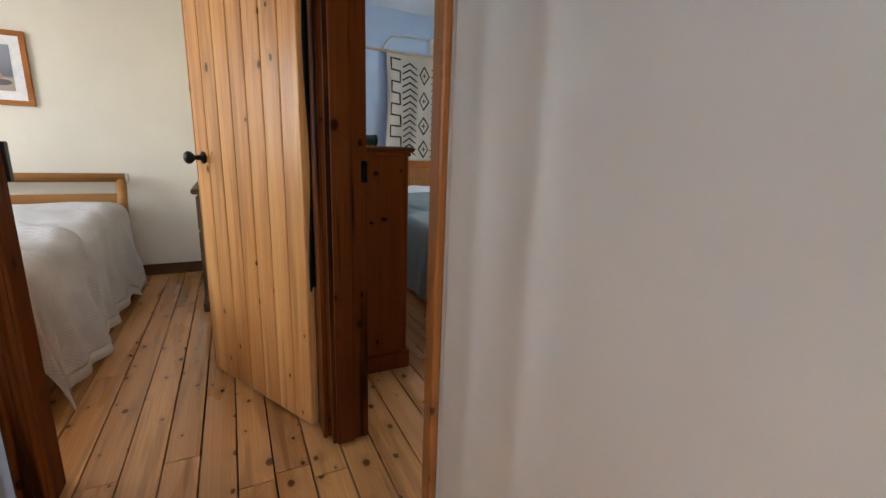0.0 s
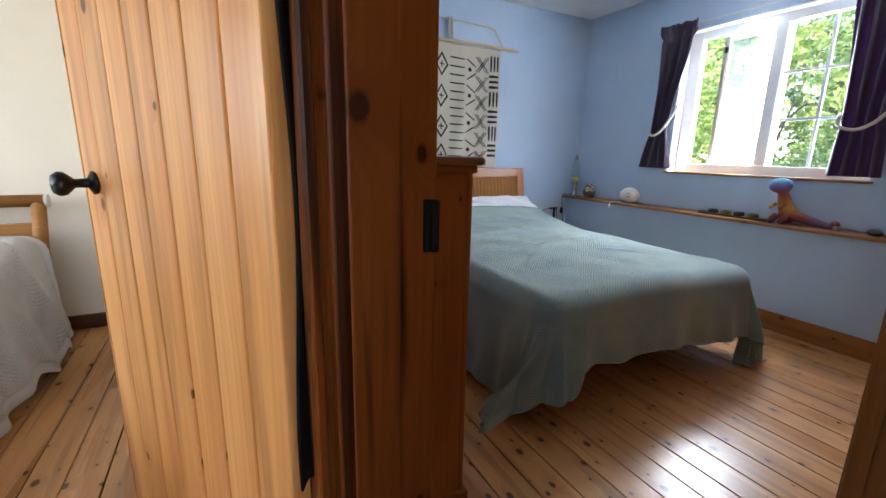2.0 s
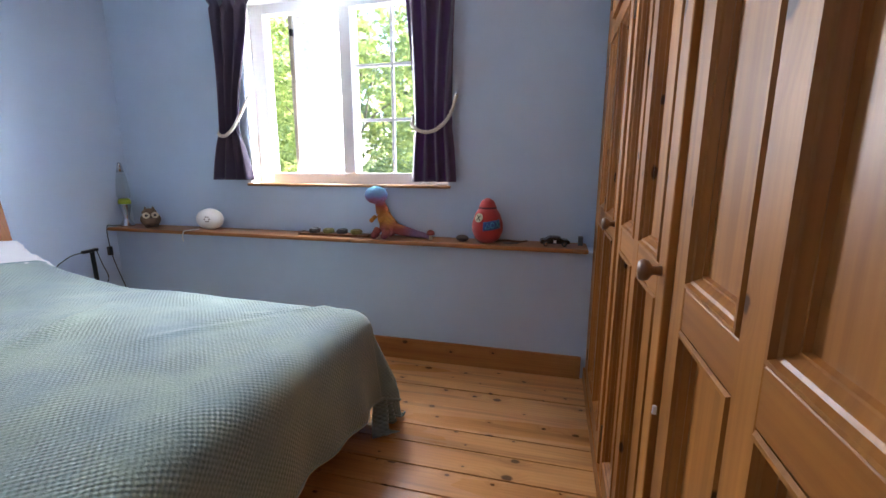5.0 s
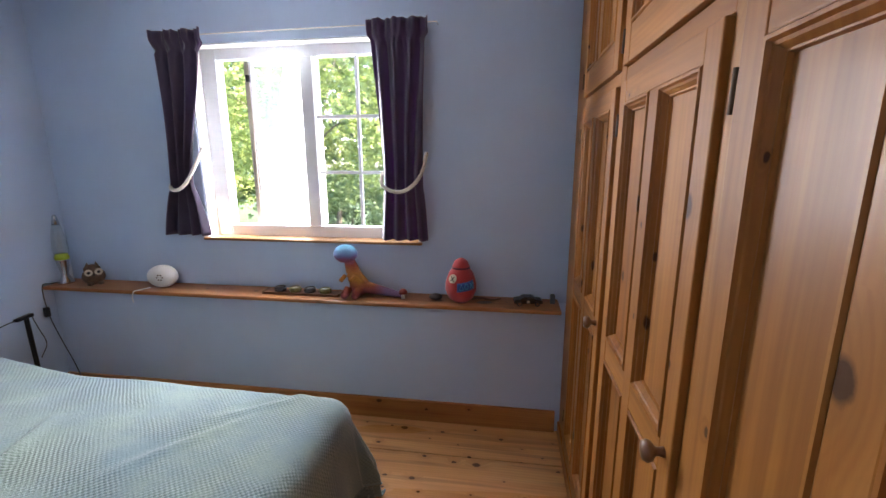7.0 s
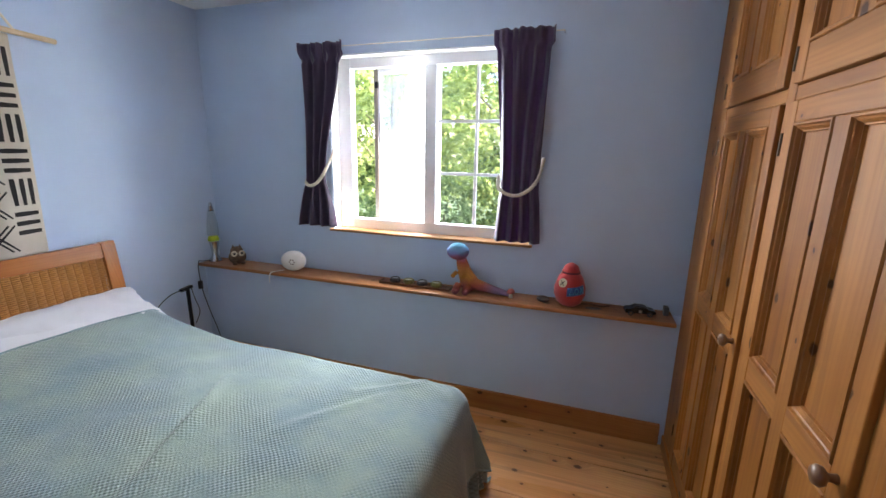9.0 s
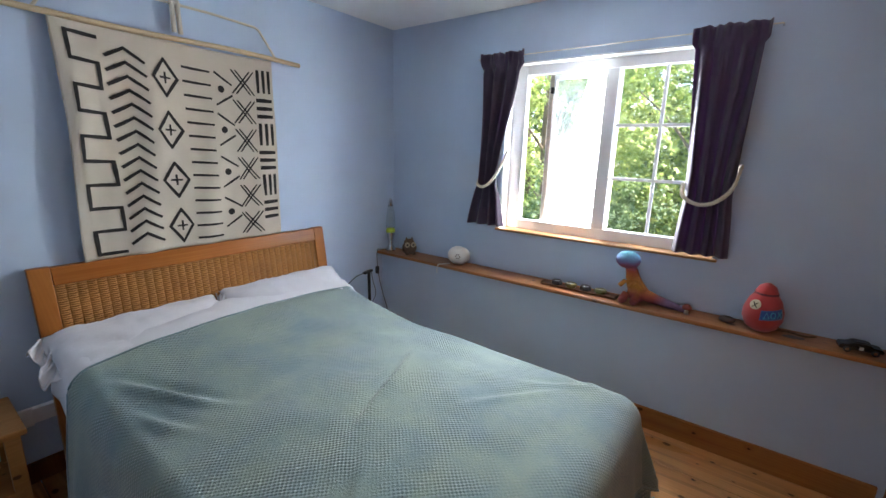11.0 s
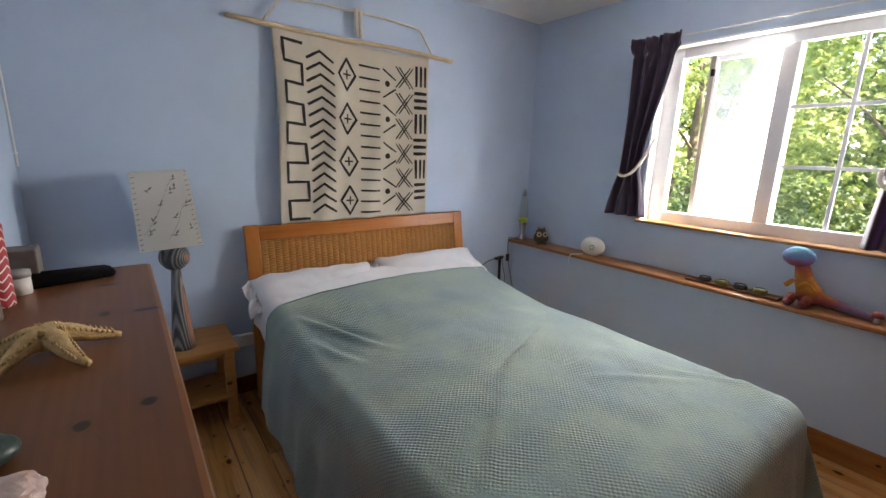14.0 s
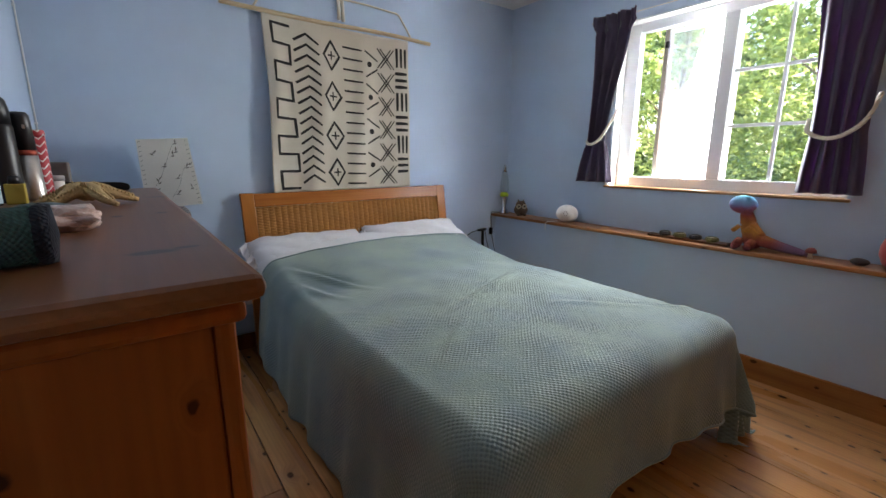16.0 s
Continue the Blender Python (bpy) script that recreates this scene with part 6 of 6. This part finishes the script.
# Seated knitted toy: one mesh in two yarns, ribbed legs with navy soles.
plush = bmesh.new()
ball((0.0, 0.0, 0.062), (0.066, 0.062, 0.060), plush, 22)
tube(curve_points([(0.0, 0.0, 0.07), (-0.012, 0.002, 0.115), (-0.022, 0.004, 0.150), (-0.026, 0.006, 0.175)], 8), 0.056, 18, plush, 0.034)
ball((-0.030, 0.004, 0.200), (0.050, 0.050, 0.046), plush, 20)
for y in (-0.036, 0.046):
    ball((0.012, y, 0.192), (0.014, 0.020, 0.036), plush, 12)
tube(curve_points([(-0.010, -0.034, 0.150), (0.012, -0.058, 0.118), (0.030, -0.062, 0.098)], 8), 0.022, 12, plush, 0.019)
leg = tube(curve_points([(0.010, -0.020, 0.010), (0.060, -0.012, 0.006), (0.110, 0.000, 0.003), (0.142, 0.006, 0.003)], 10), 0.023, 28, None, 0.025)
for v in leg.verts:
    if v.co.x < 0.14:
        k = 1.0 + 0.05 * math.sin(14 * math.atan2(v.co.z - 0.004, v.co.y + 0.008))
        v.co = Vector((v.co.x, (v.co.y + 0.008) * k - 0.008, 0.004 + (v.co.z - 0.004) * k))
merge(plush, leg)
ball((-0.046, -0.060, 0.030), (0.036, 0.034, 0.030), plush, 16)
plain_faces = len(plush.faces)
lathe([(0.0, -0.004), (0.024, -0.004), (0.0275, 0.003), (0.026, 0.010), (0.0, 0.014)], 20, plush, Matrix.Translation((0.142, 0.006, 0.003)) @ Matrix.Rotation(radians(90), 4, "Y"))
ball((0.036, -0.064, 0.092), (0.024, 0.020, 0.018), plush, 14)
tube(curve_points([(-0.035, -0.045, 0.075), (-0.040, -0.046, 0.11), (-0.038, -0.040, 0.145)], 6), 0.022, 12, plush, 0.017)
plush.faces.ensure_lookup_table()
for f in plush.faces[plain_faces:]:
    f.material_index = 1
pl_ob = part("knitted_toy", plush, TEAL_KNIT, None, "teal knitted soft toy with navy hands and soles", True)
pl_ob.data.materials.append(NAVY_KNIT)
pl_ob.matrix_world = pose(0.634, 2.125, KZ + 0.023)
tagged(pl_ob, "", "soft toy")
wb = thing("wooden_block", (0.63, 2.125, KZ), "flat brown wooden block under the toy", "block")
part("block", box(-0.06, 0.045, -0.06, 0.07, 0, 0.016, 0.003), SHELF_WOOD, wb)

RED_BOX = Mat("red_patterned_card", 0.6)
sepn = RED_BOX.node("ShaderNodeSeparateXYZ")
RED_BOX.link(RED_BOX.vec(), sepn.inputs[0])
zig = RED_BOX.math("ADD", RED_BOX.math("MULTIPLY", sepn.outputs[2], 60.0), RED_BOX.math("MULTIPLY", RED_BOX.math("PINGPONG", RED_BOX.math("MULTIPLY", RED_BOX.math("ADD", sepn.outputs[0], sepn.outputs[1]), 60.0), 1.0), 0.7))
RED_BOX.color(RED_BOX.ramp(RED_BOX.math("FRACT", zig), [(0.45, (0.42, 0.03, 0.04)), (0.5, (0.72, 0.66, 0.62)), (0.66, (0.72, 0.66, 0.62)), (0.7, (0.42, 0.03, 0.04))]))
rb = thing("patterned_tin", (0.690, 2.985, KZ), "slim round red and white patterned tin", "tin", 20)
part("tin_body", lathe([(0.0, 0), (0.019, 0), (0.020, 0.002), (0.020, 0.136), (0.0, 0.136)], 24), RED_BOX.m, rb, "", True)
part("tin_lid", lathe([(0.0, 0.136), (0.0207, 0.136), (0.0207, 0.150), (0.019, 0.152), (0.0, 0.152)], 24), RED_BOX.m, rb, "", True)
dz = thing("spray_can", (0.650, 2.868, KZ), "tall black aerosol can with a domed cap", "spray can")
part("can", lathe([(0.0, 0), (0.025, 0), (0.026, 0.005), (0.026, 0.150), (0.023, 0.158), (0.0, 0.158)], 28), BLACK_PLASTIC, dz, "", True)
part("cap", lathe([(0.0, 0.156), (0.0245, 0.156), (0.0245, 0.185), (0.021, 0.204), (0.012, 0.213), (0.0, 0.215)], 28), BLACK_PLASTIC, dz, "", True)
sb = thing("conical_can", (0.682, 2.905, KZ), "silver and black conical spray can with a copper band", "spray can")
part("silver_body", lathe([(0.0, 0), (0.022, 0), (0.0225, 0.006), (0.0195, 0.095), (0.0, 0.095)], 28), plain("brushed_silver", (0.60, 0.57, 0.53), 0.32, 0.9), sb, "", True)
part("copper_band", lathe([(0.0, 0.095), (0.0197, 0.095), (0.0190, 0.106), (0.0, 0.106)], 28), plain("copper_red", (0.45, 0.10, 0.06), 0.3, 0.7), sb, "", True)
top_b = part("black_top", lathe([(0.0, 0.106), (0.0190, 0.106), (0.0172, 0.165), (0.0165, 0.178), (0.012, 0.184), (0.0, 0.185)], 28), BLACK_PLASTIC, sb, "", True)
part("marking", box(0.004, 0.0085, -0.0182, -0.0176, 0.150, 0.158, 0.0), EGG_WHITE, top_b, "small white letter mark")
yb_ = thing("carton", (0.668, 2.815, KZ), "small yellow cardboard medicine carton", "carton")
part("carton", box(-0.015, 0.015, -0.012, 0.012, 0, 0.040, 0.002), plain("yellow_card", (0.42, 0.30, 0.035), 0.6), yb_)
part("carton_neck", lathe([(0.0, 0.040), (0.010, 0.040), (0.008, 0.055), (0.0, 0.056)], 14), BLACK_PLASTIC, yb_, "black stopper", True)
bb_ = thing("small_bottle", (0.632, 2.795, KZ), "small glass bottle with a pale blue label", "bottle")
part("bottle_body", lathe([(0.0, 0), (0.018, 0), (0.018, 0.06), (0.010, 0.072), (0.010, 0.085), (0.0, 0.085)], 18), plain("dark_glass", (0.03, 0.04, 0.05), 0.15), bb_, "", True)
part("label", lathe([(0.0182, 0.004), (0.0186, 0.004), (0.0186, 0.042), (0.0182, 0.042)], 18), plain("pale_blue_label", (0.40, 0.52, 0.58), 0.6), bb_, "pale blue label")
jr = thing("cream_pot", (0.705, 3.060, KZ), "small white pot with a grey lid", "pot")
part("pot", lathe([(0.0, 0), (0.019, 0), (0.019, 0.034), (0.0, 0.034)], 20), EGG_WHITE, jr, "", True)
part("lid", lathe([(0.0, 0.034), (0.0205, 0.034), (0.0205, 0.046), (0.0, 0.047)], 20), plain("grey_lid", (0.33, 0.33, 0.34), 0.4), jr, "ridged grey lid", True)
gb = thing("grey_wooden_box", (0.700, 3.130, KZ), "weathered grey wooden box", "box")
part("box_body", box(-0.032, 0.032, -0.03, 0.03, 0, 0.078, 0.003), plain("grey_wood", (0.16, 0.14, 0.13), 0.8, 0, 0.3), gb)
case = box(-0.090, 0.090, -0.032, 0.032, 0.0, 0.030, 0.012)
for v in case.verts:
    v.co.y *= 1.0 - 0.25 * (v.co.x / 0.09) ** 2
    v.co.z *= 1.0 - 0.35 * max(0.0, v.co.x / 0.09) ** 2
gc = part("glasses_case", case, BLACK_CLOTH, None, "black cloth glasses case", True)
gc.matrix_world = pose(0.765, 3.11, KZ, 0, 0, 14)
tagged(gc, "", "glasses case")
gs = part("green_stone", ball((0, 0, 0.015), (0.042, 0.030, 0.015), None, 18), plain("dark_green_stone", (0.035, 0.06, 0.05), 0.4, 0, 0.4, 25, 0.4, 0.003), None, "dark green polished stone on the chest", True)
gs.matrix_world = pose(0.745, 2.44, KZ)
tagged(gs, "", "stone")


# ---- outside the window ----
structure("ground", box(3.96, 80, -60, 60, -0.9, -0.6), GRASS, "rough grass garden beyond the window", "ground")
structure("wall_outside", box(3.952, 3.98, -2, 1.9, -0.6, 2.6), plain("render_wall", (0.6, 0.58, 0.54), 0.9), "pale rendered outer wall", "wall")


# Outline of a five-lobed leaf: the stalk end, then notches and tips in turn.
LOBES = [(0.0, 0.0, 0.10)]
for j in range(11):
    turn = radians(-150 + 30 * j)
    reach = (0.42, 0.78, 0.45, 0.98, 0.45, 1.08, 0.45, 0.98, 0.45, 0.78, 0.42)[j]
    LOBES.append((reach * math.cos(turn), reach * math.sin(turn), -0.16 * reach * reach))


def leafy(name, at, spread, count, size, mat, label, seed, limbs=7):
    """A tree: tapered trunk and limbs, and a crown of folded leaves in clumps with gaps between."""
    r = random.Random(seed)
    t = thing(name, at, label, "tree" if name == "tree" else "shrub")
    sx, sy, sz, zc = spread
    tr = tube(curve_points([(0, 0, 0), (0.1, 0.05, zc * 0.4), (0.0, 0.1, zc * 0.8), (0.1, 0.1, zc + sz * 0.5)], 5), 0.13, 10, None, 0.03)
    tips = []
    for i in range(limbs):
        a = r.uniform(0, 6.28)
        p = Vector((sx * 0.75 * math.cos(a), sy * 0.75 * math.sin(a), zc + r.uniform(-0.6, 0.8) * sz))
        b = Vector((0.05, 0.05, zc * r.uniform(0.35, 0.8)))
        tube(curve_points([b, (b + p) / 2 + Vector((0, 0, 0.15)), p], 4), 0.028, 7, tr, 0.006)
        tips.append(p)
    part("trunk", tr, BARK, t, "", True)
    clumps = []
    for i in range(int(count / 26)):
        d = Vector((r.gauss(0, 1), r.gauss(0, 1), r.gauss(0, 1))).normalized()
        q = r.uniform(0.45, 1.0) ** 0.6
        c = Vector((d.x * sx * q, d.y * sy * q, zc + d.z * sz * q))
        if noise.noise(c * 0.9 + Vector((seed, 0, 0))) > -0.22:
            clumps.append(c)
    verts, faces = [], []
    for c in clumps:
        for _ in range(30):
            p = c + Vector((r.gauss(0, 0.13), r.gauss(0, 0.13), r.gauss(0, 0.10)))
            n = Vector((r.gauss(-0.3, 0.6), r.gauss(-0.2, 0.6), r.gauss(0.8, 0.5))).normalized()
            u = n.orthogonal().normalized()
            u = (Matrix.Rotation(r.uniform(0, 6.28), 3, n) @ u)
            w = n.cross(u)
            s = size * r.uniform(0.6, 1.25)
            i0 = len(verts)
            for a, b, h in LOBES:
                verts.append(p + u * a * s + w * b * s + n * h * s)
            faces += [(i0, i0 + 2 * j + 1, i0 + 2 * j + 2, i0 + 2 * j + 3) for j in range(5)]
    me = bpy.data.meshes.new("crown")
    me.from_pydata(verts, [], faces)
    me.materials.append(mat)
    cr = new("crown", me)
    cr.parent = t
    return t


leafy("tree", (7.2, 2.3, -0.6), (1.5, 1.7, 1.9, 2.9), 10000, 0.060, LEAVES, "broad-leaved tree in full sunlit leaf", 1)
leafy("tree", (8.6, 5.2, -0.6), (1.7, 1.8, 2.1, 3.1), 10000, 0.066, LEAVES, "broad-leaved tree in full sunlit leaf", 2)
leafy("shrub", (6.3, 3.6, -0.6), (0.9, 1.2, 0.9, 1.0), 6000, 0.042, IVY, "dense dark green shrub", 3)
leafy("shrub", (6.0, 1.2, -0.6), (0.9, 1.1, 1.0, 1.1), 6000, 0.042, IVY, "dense dark green shrub", 4)
leafy("tree", (9.6, 0.2, -0.6), (1.9, 1.9, 2.3, 3.2), 8000, 0.075, LEAVES, "broad-leaved tree in full sunlit leaf", 5)
leafy("tree", (9.5, 8.6, -0.6), (1.9, 2.1, 2.3, 3.0), 8000, 0.075, LEAVES, "broad-leaved tree in full sunlit leaf", 6)
for at, seed in (((12.6, 3.4, -0.6), 7), ((12.9, 7.6, -0.6), 8), ((12.4, -0.6, -0.6), 9), ((14.0, 12.0, -0.6), 10)):
    leafy("tree", at, (2.0, 2.6, 2.9, 2.9), 9000, 0.12, IVY, "dark green tree at the garden's edge", seed)


# ---- floorboards, laid along y ----
rb_ = random.Random(11)
edges, x = [], -3.05
while x < 2.9:
    w = rb_.choice((0.118, 0.122, 0.126, 0.13, 0.115))
    edges.append((x, w))
    x += w
edges += [(x, 3.235 - x), (3.235, 0.29), (3.525, 0.2)]
for x, w in edges:
    y0 = -1.72 if -0.75 < x < 0.45 else (1.55 if x < 0.45 else 0.6)
    y = y0
    while y < 4.40:
        ln = rb_.uniform(1.7, 3.4)
        y1 = min(4.42, y + ln)
        if 4.42 - y1 < 0.5:
            y1 = 4.42
        gap = rb_.uniform(0.0014, 0.0032)
        z = rb_.uniform(-0.0012, 0.0)
        part("floorboard", box(x + gap, x + w - gap, y, y1 - 0.0025, -0.021, z, 0.0024), FLOOR_WOOD, floor)
        y = y1
